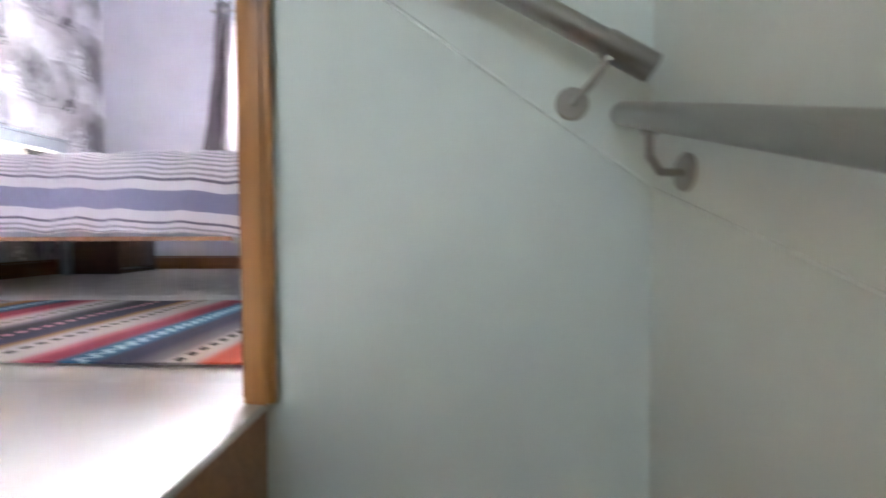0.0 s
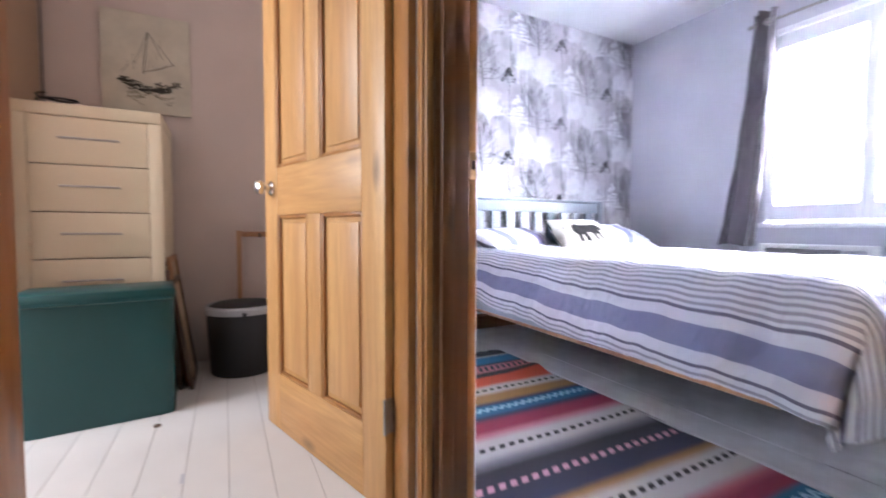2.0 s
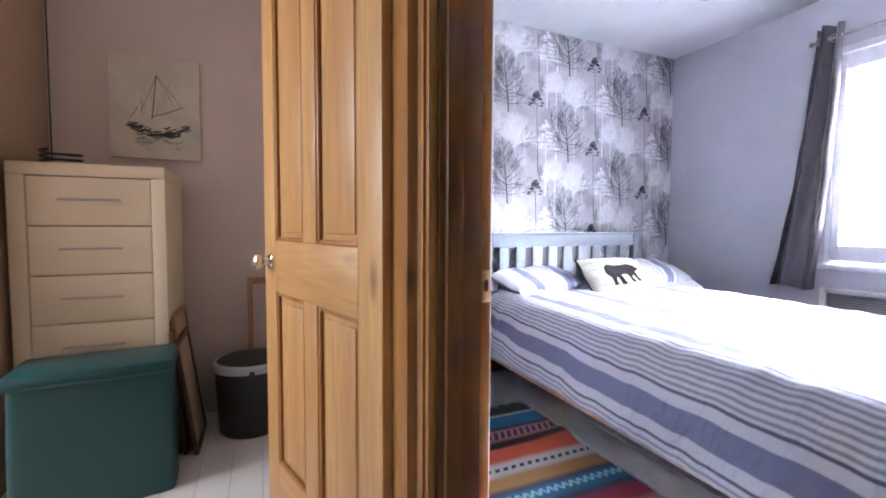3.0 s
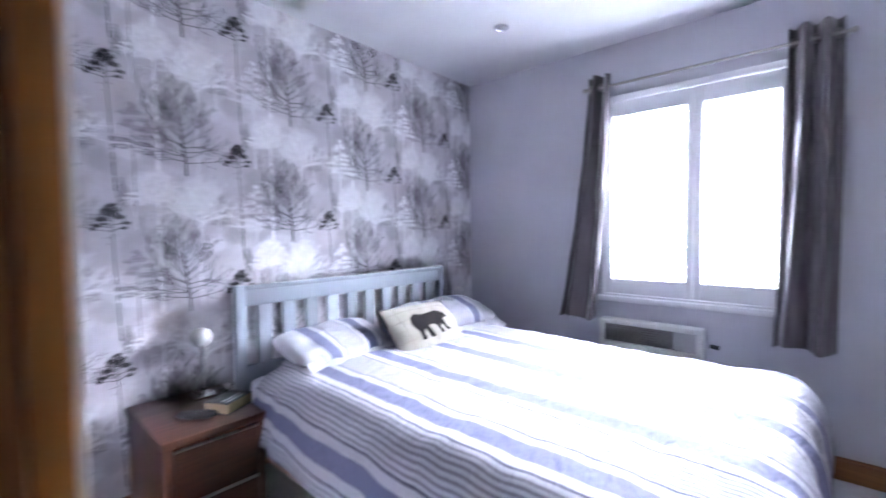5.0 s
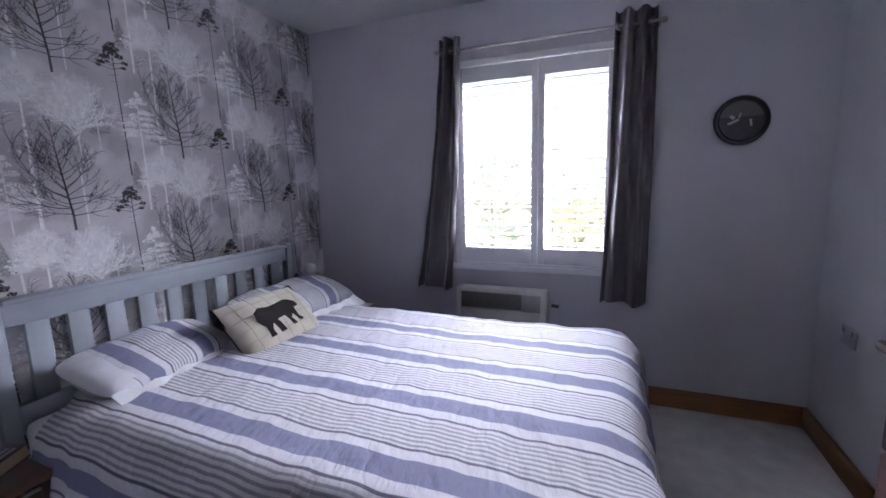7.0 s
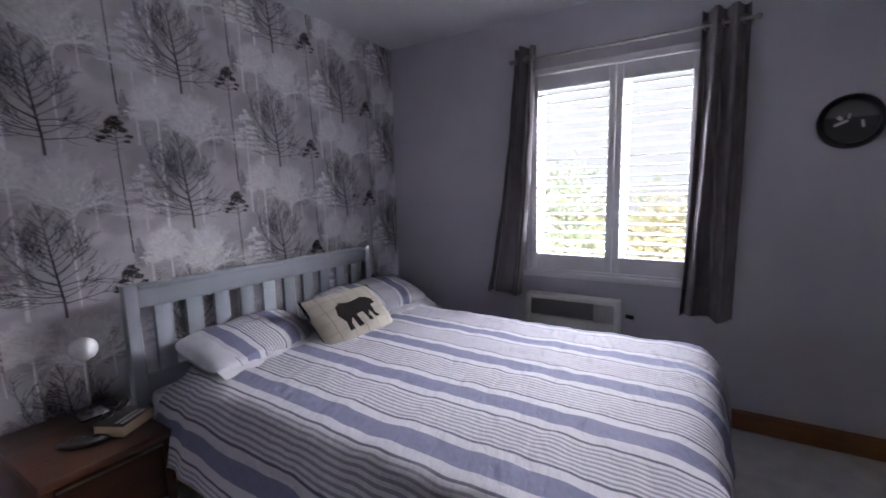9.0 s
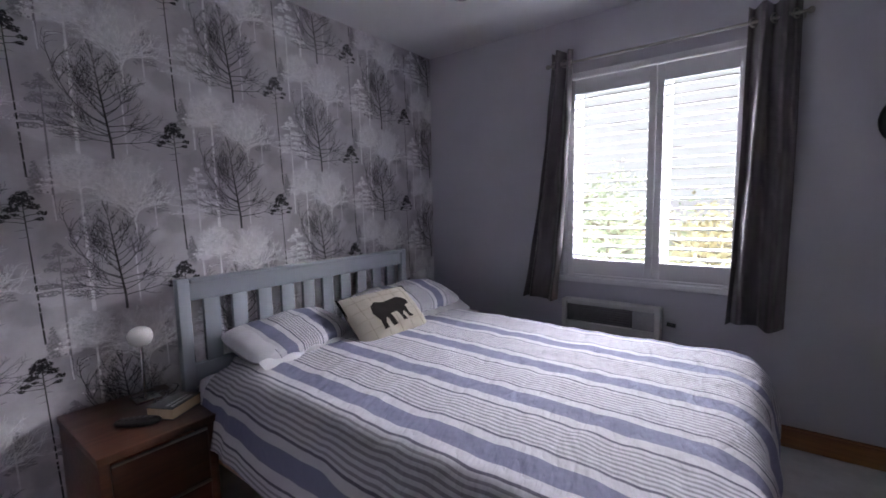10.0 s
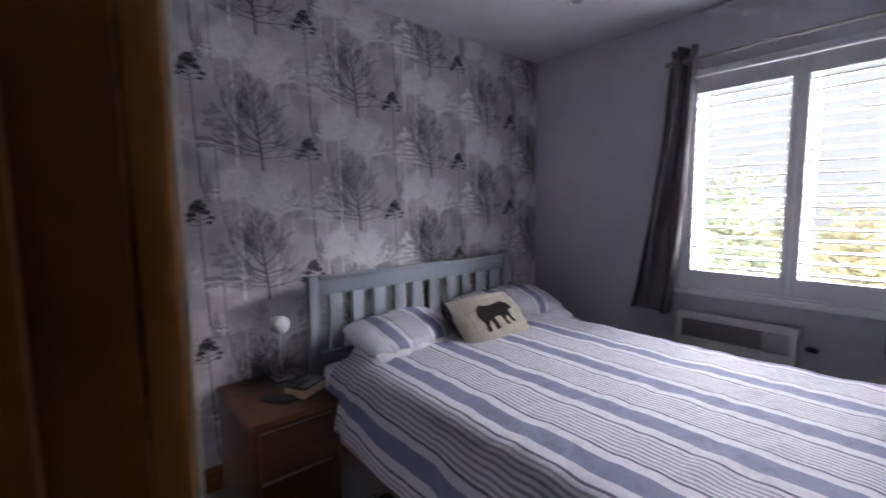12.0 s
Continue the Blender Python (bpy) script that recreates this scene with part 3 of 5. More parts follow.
part("window_sill", flip_all(bm), M_WHITE, win, "white painted sill board")

shut = thing("window_shutters", "white louvred plantation shutters with open slats", "shutters")
SZ0, SZ1, SY0, SY1 = WZ0 + 0.006, WZ1 - 0.004, YN - 0.018, YN + 0.022
bm = boxes((WX0 - 0.004, WX0 + 0.022, SY0 - 0.006, SY1, SZ0, SZ1 + 0.03), (WX1 - 0.022, WX1 + 0.004, SY0 - 0.006, SY1, SZ0, SZ1 + 0.03), bevel=0.004)
box(bm, WX0 + 0.0225, WX1 - 0.0225, SY0 - 0.006, SY1, SZ1 - 0.006, SZ1 + 0.03, 0.004)
box(bm, WX0 + 0.0225, WX1 - 0.0225, SY0 - 0.006, SY1, SZ0 - 0.0, SZ0 + 0.012, 0.003)
part("outer_frame", flip_all(bm), M_WHITE, shut)
for a, b in ((WX0 + 0.024, -1.4145), (-1.4115, WX1 - 0.024)):
    za, zb = SZ0 + 0.0145, SZ1 - 0.012
    ra, rb = 0.918, 1.952
    panel = part("shutter_panel", flip_all(boxes((a, a + 0.038, SY0, SY1 - 0.008, za, zb), (b - 0.038, b, SY0, SY1 - 0.008, za, zb), (a + 0.0385, b - 0.0385, SY0, SY1 - 0.008, za, ra), (a + 0.0385, b - 0.0385, SY0, SY1 - 0.008, rb, zb), bevel=0.003)), M_WHITE, shut)
    n = 18
    for i in range(n):
        z = ra + (i + 0.5) * (rb - ra) / n
        bm = bmesh.new()
        box(bm, a + 0.040, b - 0.040, -0.030, 0.030, -0.0045, 0.0045, 0.004)
        bmesh.ops.transform(bm, matrix=Matrix.Translation((0, 0.5 * (SY0 + SY1), z)) @ Matrix.Rotation(radians(4), 4, "X"), verts=bm.verts[:])
        part("slat", flip_all(bm), M_WHITE, panel)

# curtain rod and curtains
ROD_Y, ROD_Z = 3.53, 2.135
rod = thing("curtain_rod", "thin pale metal curtain rod", "curtain rod")
part("rod", flip_all(tube(bmesh.new(), [(-2.03, ROD_Y, ROD_Z), (-0.77, ROD_Y, ROD_Z)], 0.0085, 14)), M_STEEL, rod)
for x in (-2.035, -0.765):
    part("finial", flip_all(lathe(bmesh.new(), [(0, -0.016), (0.011, -0.012), (0.016, 0), (0.011, 0.012), (0, 0.016)], (x, ROD_Y, ROD_Z), 16)), M_STEEL, rod)
for x in (-2.02, -0.785):
    part("bracket", flip_all(tube(bmesh.new(), [(x, ROD_Y, ROD_Z), (x, YN, ROD_Z)], 0.006, 10)), M_STEEL, rod)


def curtain(name_x0, name_x1, bx0, bx1, z0, folds, seed):
    """Eyelet curtain gathered in deep folds; wider at the hem than at the rod."""
    cur = thing("curtain", "charcoal satin eyelet curtain drawn aside", "curtain", group="curtains at the window")
    rnd = random.Random(seed)
    ph = [rnd.uniform(-0.5, 0.5) for _ in range(12)]
    nu, nv = 90, 40
    ztop = ROD_Z + 0.075

    def f(i, j):
        u, v = i / (nu - 1), j / (nv - 1)
        k = v ** 1.3
        z = ztop + (z0 - ztop) * v + 0.012 * math.sin(7 * u + ph[0]) * v
        x = (name_x0 + (name_x1 - name_x0) * u) * (1 - k) + (bx0 + (bx1 - bx0) * u) * k
        a = 2 * math.pi * folds * u + 0.8 * v * math.sin(4 * u + ph[1])
        amp = 0.046 * (1 - 0.25 * v) * (0.8 + 0.2 * math.sin(5 * u + ph[2]))
        y = ROD_Y + amp * math.sin(a) + 0.008 * math.sin(2 * a + 3 * v + ph[3]) * v + 0.006 * math.sin(23 * v + 9 * u)
        x += 0.010 * math.sin(a * 0.5 + 4 * v + ph[4]) * v
        return (x, min(y, YN - 0.028), z)

    bm = bmesh.new()
    sheet(bm, nu, nv, f, thick=0.003)
    part("cloth", flip_all(bm), M_CURTAIN, cur)
    n = int(folds * 2)
    for i in range(n):
        u = (i + 0.5) / n
        x = name_x0 + (name_x1 - name_x0) * u
        bm = bmesh.new()
        ring = [(0.021 * math.cos(q * math.pi / 10), 0.021 * math.sin(q * math.pi / 10)) for q in range(21)]
        tilt = Matrix.Translation((x, ROD_Y, ROD_Z)) @ Matrix.Rotation(radians(38 if i % 2 else -38), 4, "Z")
        tube(bm, [tilt @ Vector((0, a, b)) for a, b in ring], 0.0045, 8, False)
        part("eyelet", flip_all(bm), M_STEEL, cur, "steel eyelet ring")
    return cur


curtain(-2.01, -1.875, -2.20, -1.955, 0.645, 2.0, 3)
curtain(-1.00, -0.795, -1.03, -0.78, 0.625, 2.5, 8)

# ---- wall clock ----
clk = thing("wall_clock", "round black rimmed wall clock with dark picture face", "clock", pose(-0.385, YN, 1.615, 90, 0, 0))
part("rim", flip_all(lathe(bmesh.new(), [(0.098, 0.0), (0.122, 0.0), (0.124, 0.018), (0.118, 0.03), (0.108, 0.033), (0.100, 0.026), (0.098, 0.012)], seg=48)), M_GLOSSBLACK, clk)
part("dial", flip_all(lathe(bmesh.new(), [(0, 0.006), (0.0985, 0.006), (0.0985, 0.010), (0, 0.010)], seg=48)), plain("charcoal_dial", (0.045, 0.045, 0.042, 1), 0.5), clk)
bm = bmesh.new()
pts = [(0.097 * math.cos(a), 0.097 * math.sin(a)) for a in np.linspace(radians(12), radians(168), 24)]
bm.faces.new([bm.verts.new((x, y + 0.0, 0.0108)) for x, y in pts])
part("dial_sky", bm, plain("olive_grey_dial", (0.13, 0.13, 0.115, 1), 0.5), clk, "lighter grey upper part of the dial")
M_MARK = plain("pale_dial_mark", (0.55, 0.54, 0.52, 1), 0.5)
for x, y, l, w, a in ((-0.035, -0.005, 0.052, 0.012, 25), (-0.04, 0.018, 0.022, 0.016, -40), (0.042, -0.012, 0.034, 0.010, 100), (-0.008, 0.025, 0.026, 0.006, 80)):
    bm = box(bmesh.new(), -l / 2, l / 2, -w / 2, w / 2, 0.0112, 0.013, 0.0, pose(x, y, 0, 0, 0, a))
    part("dial_mark", flip_all(bm), M_MARK, clk)

# ---- panel heater under the window ----
heat = thing("panel_heater", "white electric panel heater with grey grille", "heater")
hx0, hx1, hy, hz0, hz1 = -1.925, -1.345, 3.51, 0.22, 0.664
bm = boxes((hx0, hx0 + 0.03, hy, YN - 0.012, hz0, hz1), (hx1 - 0.03, hx1, hy, YN - 0.012, hz0, hz1), (hx0 + 0.0305, hx1 - 0.0305, hy, YN - 0.012, hz1 - 0.028, hz1), (hx0 + 0.0305, hx1 - 0.0305, hy, YN - 0.012, hz0, hz1 - 0.14), bevel=0.006)
part("case", flip_all(bm), M_HEATER, heat)
part("backplate", flip_all(boxes((hx0 + 0.031, hx1 - 0.031, hy + 0.03, YN - 0.014, hz1 - 0.139, hz1 - 0.029))), M_GRILLE, heat)
for i in range(7):
    z = hz1 - 0.132 + i * 0.0145
    part("grille_bar", flip_all(boxes((hx0 + 0.032, hx1 - 0.15, hy + 0.01, hy + 0.024, z, z + 0.007), bevel=0.001)), M_GRILLE, heat)
part("control_panel", flip_all(boxes((hx1 - 0.148, hx1 - 0.031, hy + 0.004, hy + 0.029, hz1 - 0.138, hz1 - 0.03), bevel=0.003)), M_GREYPL, heat, "grey control panel")
part("thermostat_knob", flip_all(tube(bmesh.new(), [(hx1 + 0.03, hy + 0.05, hz1 - 0.09), (hx1 + 0.075, hy + 0.05, hz1 - 0.095)], 0.012, 12)), M_BLACK, heat, "black plug and cable end")
part("bracket", flip_all(boxes((hx0 + 0.1, hx1 - 0.1, YN - 0.0115, YN, hz0 + 0.05, hz1 - 0.05))), M_GRILLE, heat)

# double socket on the east wall
so = thing("wall_socket", "white double wall socket", "socket", pose(XE, 3.28, 0.62, 0, -90, 0))
part("plate", flip_all(boxes((-0.040, 0.040, -0.070, 0.070, 0, 0.008), bevel=0.003)), M_PAINT, so)
for y in (-0.036, 0.036):
    part("rocker", flip_all(boxes((0.012, 0.034, y - 0.012, y + 0.012, 0.0092, 0.013), bevel=0.002)), M_GREYPL, so)

# recessed ceiling light, switched off
dl = thing("ceiling_light", "small recessed chrome ceiling spotlight, switched off", "ceiling light", pose(-2.285, 2.93, ZC))
part("bezel", flip_all(lathe(bmesh.new(), [(0.028, 0.0), (0.043, 0.0), (0.042, -0.006), (0.032, -0.008), (0.028, -0.004)], seg=32)), M_CHROME, dl)
part("bulb", flip_all(lathe(bmesh.new(), [(0, -0.001), (0.027, -0.001), (0.027, -0.003), (0.02, -0.010), (0, -0.012)], seg=24)), M_GREYPL, dl)


# ---- bed ----
BX0, BX1, BY0_, BY1_ = -2.905, -0.875, 1.615, 3.065
bed = thing("bed", "blue grey painted slatted wooden double bed", "bed")
for y in (BY0_, BY1_ - 0.05):
    part("headboard_post", flip_all(boxes((BX0 - 0.005, BX0 + 0.04, y, y + 0.05, 0.0, 0.985), bevel=0.005)), M_BEDPAINT, bed)
part("headboard_top_rail", flip_all(boxes((BX0, BX0 + 0.034, BY0_ + 0.0505, BY1_ - 0.0505, 0.885, 0.962), bevel=0.004)), M_BEDPAINT, bed)
part("headboard_cap", flip_all(boxes((BX0 - 0.012, BX0 + 0.05, BY0_ + 0.0505, BY1_ - 0.0505, 0.9625, 0.982), bevel=0.006)), M_BEDPAINT, bed)
part("headboard_low_rail", flip_all(boxes((BX0, BX0 + 0.034, BY0_ + 0.0505, BY1_ - 0.0505, 0.50, 0.60), bevel=0.004)), M_BEDPAINT, bed)
NS = 10
gap = (BY1_ - BY0_ - 0.1 - NS * 0.072) / (NS + 1)
for i in range(NS):
    y = BY0_ + 0.05 + gap + i * (0.072 + gap)
    part("headboard_slat", flip_all(boxes((BX0 + 0.006, BX0 + 0.028, y, y + 0.072, 0.6005, 0.8845), bevel=0.003)), M_BEDPAINT, bed)
for y in (BY0_ - 0.006, BY1_ - 0.036):
    part("side_rail", flip_all(boxes((BX0 + 0.041, BX1 - 0.001, y, y + 0.024, 0.285, 0.42), bevel=0.004)), M_BEDPAINT, bed)
part("foot_rail", flip_all(boxes((BX1 - 0.03, BX1 - 0.002, BY0_ + 0.0365, BY1_ - 0.0365, 0.30, 0.42), bevel=0.004)), M_BEDPAINT, bed)
for y in (BY1_ - 0.36, BY1_ - 0.09):
    part("foot_leg", flip_all(boxes((BX1 - 0.09, BX1 - 0.035, y, y + 0.05, 0.0, 0.299), bevel=0.004)), M_BEDPAINT, bed)
part("base_ledge", flip_all(boxes((BX0 + 0.05, BX1 - 0.035, BY0_ - 0.004, BY0_ + 0.03, 0.268, 0.2845), bevel=0.002)), M_TAN, bed, "brown wooden ledge under the side rail")
for i in range(14):
    x = BX0 + 0.1 + i * 0.142
    part("base_slat", flip_all(boxes((x, x + 0.07, BY0_ + 0.037, BY1_ - 0.037, 0.345, 0.36))), M_TAN, bed)
bm = boxes((BX0 + 0.045, BX1 - 0.01, BY0_ + 0.038, BY1_ - 0.038, 0.362, 0.552), bevel=0.04)
solid("mattress", flip_all(bm), M_MATTRESS, "thick pale mattress on the bed", "mattress")


def duvet():
    """Duvet over mattress, draped down both sides and over the foot."""
    nu, nv = 190, 200
    x0, x1 = BX0 + 0.075, BX1 + 0.025
    ya, yb = BY0_ - 0.008, BY1_ + 0.06
    top, r = 0.618, 0.12
    side, foot = 0.25, 0.26
    la, lb = x1 - x0, yb - ya

    def fold(s, length, drop):
        """Distance past an edge: outward offset and fall, round then straight."""
        q = math.pi / 2 * r
        if s <= 0:
            return 0.0, 0.0
        if s < q:
            return r * math.sin(s / r), r * (1 - math.cos(s / r))
        return r + 0.19 * (s - q), r + (s - q)

    def f(i, j):
        b = i / (nu - 1) * (la + foot)
        a = -side + j / (nv - 1) * (lb + 2 * side)
        reach = 0.12 * math.exp(-((a - 0.0) / 0.32) ** 2)
        b *= (la + foot + reach) / (la + foot)
        ou, fu = fold(b - (la + reach - r), la, foot)
        sa = max(r - a, a - (lb - r), 0.0) if (a < r or a > lb - r) else 0.0
        ov, fv = fold(sa, lb, side)
        # both falls meet at the corners of the foot: the cloth is drawn in there
        tuck = 1 - 0.35 * min(1.0, min(fu, fv) / 0.2)
        ou, ov = min(ou, r + 0.02) * tuck, ov * tuck
        x = x0 + min(b, la + reach - r) + ou
        y = ya + min(max(a, r), lb - r) + (ov if a > lb / 2 else -ov)
        # big rounded corners at the foot: falls add up softly
        fall = max(fu, fv) + 0.22 * min(fu, fv)
        n1 = noise.noise((x * 1.6, y * 2.0, 0.3))
        n2 = noise.noise((b * 7.0, a * 2.6, 2.0))
        n3 = noise.noise((b * 16.0, a * 7.0, 5.0))
        edge = min(1.0, fv / 0.12)
        n4 = noise.noise((b * 30.0, a * 13.0, 9.0))
        creased = 0.5 - abs(noise.noise((b * 5.5 + 0.6 * n1, a * 2.2, 4.0)))
        far = min(1.0, max(0.0, b / la))
        z = top - fall + 0.006 * n1 + 0.0045 * n2 + (0.003 + 0.0035 * far) * n3 + 0.0012 * n4 + 0.009 * creased - 0.005
        z += 0.010 * math.sin(math.pi * min(max(a / lb, 0), 1))
        y += (0.014 * n2 + 0.006 * math.sin(b * 21 + 4 * n1)) * edge * (1 if a > lb / 2 else -1)
        x += (0.014 * n2 + 0.012 * math.sin(a * 24 + 2 * n1)) * min(1.0, fu / 0.12)
        z += 0.004 * math.sin(b * 17 + 5 * n1) * edge
        if a < lb / 2:
            # the corner at the head is drawn in and hangs a little higher
            hang = min(1.0, fv / 0.2)
            z += 0.050 * math.exp(-(b / 0.6) ** 2) * hang
            x += 0.17 * math.exp(-(b / 0.30) ** 2) * min(1.0, max(0.0, (0.24 - a) / 0.14))
        foot_pull = max(0.0, (b - la * 0.55) / la) * edge * 0.05
        return (x, y, z - foot_pull)

    def uv(i, j):
        b, a = i / (nu - 1) * (la + foot), -side + j / (nv - 1) * (lb + 2 * side)
        # the cloth is pulled down askew towards the foot
        return (b, a - 0.044 * max(0.0, 1 - b / la) + 0.491)

    bm = bmesh.new()
    sheet(bm, nu, nv, f, uv, thick=-0.012)
    d = thing("duvet", "crumpled blue and white striped duvet on the bed", "duvet")
    part("cover", flip_all(bm), M_STRIPE, d)
    for js in (0, nv - 1):
        part("hem_seam", flip_all(tube(bmesh.new(), [f(i, js) for i in range(0, nu, 2)], 0.0045, 6)), M_COTTON, d, "stitched white hem")
    part("foot_hem", flip_all(tube(bmesh.new(), [f(nu - 1, j) for j in range(0, nv, 2)], 0.0045, 6)), M_COTTON, d, "stitched white hem")
    return d


duvet()


def pillow(m, w, h, t, mat, label, name="pillow", uv0=0.0, white_end=0.0, plump=True, back=0):
    """Soft pillow: h along local x, w along local y."""
    n, k = 34, 44
    th = thing(name, label, "pillow", m, group="pillows on the bed")

    def surf(s):
        def f(i, j):
            u, v = 2 * i / (n - 1) - 1, 2 * j / (k - 1) - 1
            e = (max(0.0, 1 - abs(u) ** 2.4) * max(0.0, 1 - abs(v) ** 3.0)) ** (0.46 if plump else 0.55)
            pinch = 1 - 0.09 * (1 - abs(v) ** 2) * abs(u) ** 3
            pinchv = 1 - 0.06 * (1 - abs(u) ** 2) * abs(v) ** 3
            wr = 0.012 * noise.noise((u * 2.5, v * 3.0, uv0 + s)) * e
            cu, cv = (1 - 0.13 * abs(v) ** 5, 1 - 0.09 * abs(u) ** 5) if plump else (1, 1)
            return (u * h / 2 * pinchv * cu, v * w / 2 * pinch * cv, s * (t / 2 * e) + wr + 0.01 * noise.noise((u * 1.2, v * 1.4, 7 + uv0)))
        return f

    bm = bmesh.new()
    for s in (1, -1):
        sheet(bm, n, k, surf(s), lambda i, j: (i / (n - 1) * h, j / (k - 1) * w + uv0))
    bmesh.ops.remove_doubles(bm, verts=bm.verts[:], dist=0.0008)
    flip_all(bm)
    for f in bm.faces:
        c = f.calc_center_median()
        f.material_index = 1 if white_end and c.y < -w / 2 + white_end else 2 if back and c.z * back < -0.006 else 0
    part("cover", bm, [mat, M_COTTON, M_APPLIQUE], th)
    return th


p1 = pillow(pose(-2.68, 2.03, 0.682, 0, 14, 4), 0.585, 0.34, 0.13, M_STRIPE_P, "blue and white striped pillow with open white end", uv0=0.145, white_end=0.10)
bm = bmesh.new()
sheet(bm, 6, 24, lambda i, j: (0.15 + i * 0.026, -0.285 + j * 0.0247, 0.012 - i * 0.006 + 0.005 * math.sin(j * 1.3)), thick=0.004)
part("white_hem", flip_all(bm), M_COTTON, p1, "plain white pillowcase hem")
p2 = pillow(pose(-2.66, 2.83, 0.695, 0, 14, -6), 0.73, 0.36, 0.17, M_STRIPE_P, "blue and white striped pillow", uv0=0.31)
bm = bmesh.new()
sheet(bm, 6, 24, lambda i, j: (0.15 + i * 0.022, -0.32 + j * 0.0278, 0.006 - i * 0.004 + 0.005 * math.sin(j * 1.7)), thick=0.004)
part("white_hem", flip_all(bm), M_COTTON, p2, "plain white pillowcase hem")

# scatter cushion with a plain dark applique
cb, ct = Vector((-2.33, 2.452, 0.602)), Vector((-2.545, 2.455, 0.827))
up = (ct - cb).normalized()
wd = Vector((0.0, 1, 0.0))
nrm = wd.cross(up).normalized()
cm = Matrix.Translation((cb + ct) / 2 - nrm * 0.03) @ Matrix((up, wd, -nrm if nrm.x < 0 else nrm)).transposed().to_4x4()
if cm.to_3x3().determinant() < 0:
    cm = cm @ Matrix.Diagonal((1, -1, 1, 1))
SIGN = 1 if (cm.to_3x3() @ Vector((0, 0, 1))).x > 0 else -1
cush = pillow(cm, 0.475, 0.335, 0.12, M_LINEN, "oat linen cushion with a plain black applique shape", "cushion", 0.0, plump=False, back=SIGN)
tagged(cush, category="cushion")


def cush_z(u, v, s=1):
    """Height of the cushion's face at local x = u, y = v."""
    a, b = abs(u / 0.1675), abs(v / 0.2375)
    return s * 0.06 * (max(0.0, 1 - a ** 2.4) * max(0.0, 1 - b ** 3.0)) ** 0.55 + 0.01 * noise.noise((u / 0.1675 * 1.2, v / 0.2375 * 1.4, 7)) + 0.012 * noise.noise((u / 0.1675 * 2.5, v / 0.2375 * 3.0, 1)) * (max(0.0, 1 - a ** 2.4) * max(0.0, 1 - b ** 3.0)) ** 0.55




FV = (cm.to_3x3() @ Vector((0, 1, 0))).y
FU = 1 if (cm.to_3x3() @ Vector((1, 0, 0))).z > 0 else -1
OUTLINE = [(-0.125, 0.02), (-0.115, 0.065), (-0.075, 0.088), (-0.02, 0.075), (0.03, 0.08), (0.075, 0.088), (0.105, 0.075), (0.135, 0.055), (0.14, 0.03), (0.10, 0.022), (0.095, -0.03), (0.115, -0.055),
           (0.085, -0.058), (0.065, -0.01), (0.045, -0.03), (0.06, -0.068), (0.028, -0.068), (0.015, -0.005), (-0.03, -0.01), (-0.012, -0.075), (-0.045, -0.078), (-0.065, -0.02), (-0.085, -0.05), (-0.08, -0.082), (-0.115, -0.085), (-0.108, -0.03)]
bm = bmesh.new()
bm.faces.new([bm.verts.new((v * FU * 0.95, u * FV * 1.05, 0)) for u, v in OUTLINE])
bmesh.ops.triangulate(bm, faces=bm.faces[:])
bmesh.ops.subdivide_edges(bm, edges=bm.edges[:], cuts=3, use_grid_fill=True)
for w in bm.verts:
    w.co.z = cush_z(w.co.x, w.co.y, SIGN) + SIGN * 0.004
part("applique", bm, M_APPLIQUE, cush, "plain black felt shape")
bm = bmesh.new()
for k in range(-2, 3):
    for horizontal in (True, False):
        pts = []
        for q in range(25):
            s = -0.96 + 1.92 * q / 24
            u, v = (k * 0.058, s * 0.2375) if horizontal else (s * 0.1675, k * 0.085)
            pts.append((u, v, cush_z(u, v, SIGN) + SIGN * 0.0004))
        tube(bm, pts, 0.0016, 5, False)
part("check_lines", flip_all(bm), M_LINENLINE, cush, "faint woven check lines")
bm = bmesh.new()
rim = [(-0.1675, -0.2375), (-0.157, 0.0), (-0.1675, 0.2375), (0, 0.224), (0.1675, 0.2375), (0.157, 0), (0.1675, -0.2375), (0, -0.224), (-0.1675, -0.2375)]
tube(bm, [(u, v, 0.01 * noise.noise((u / 0.1675 * 1.2, v / 0.2375 * 1.4, 7)) - SIGN * 0.004) for u, v in rim], 0.0085, 8, False)
part("piping", flip_all(bm), M_APPLIQUE, cush, "black piped edge")


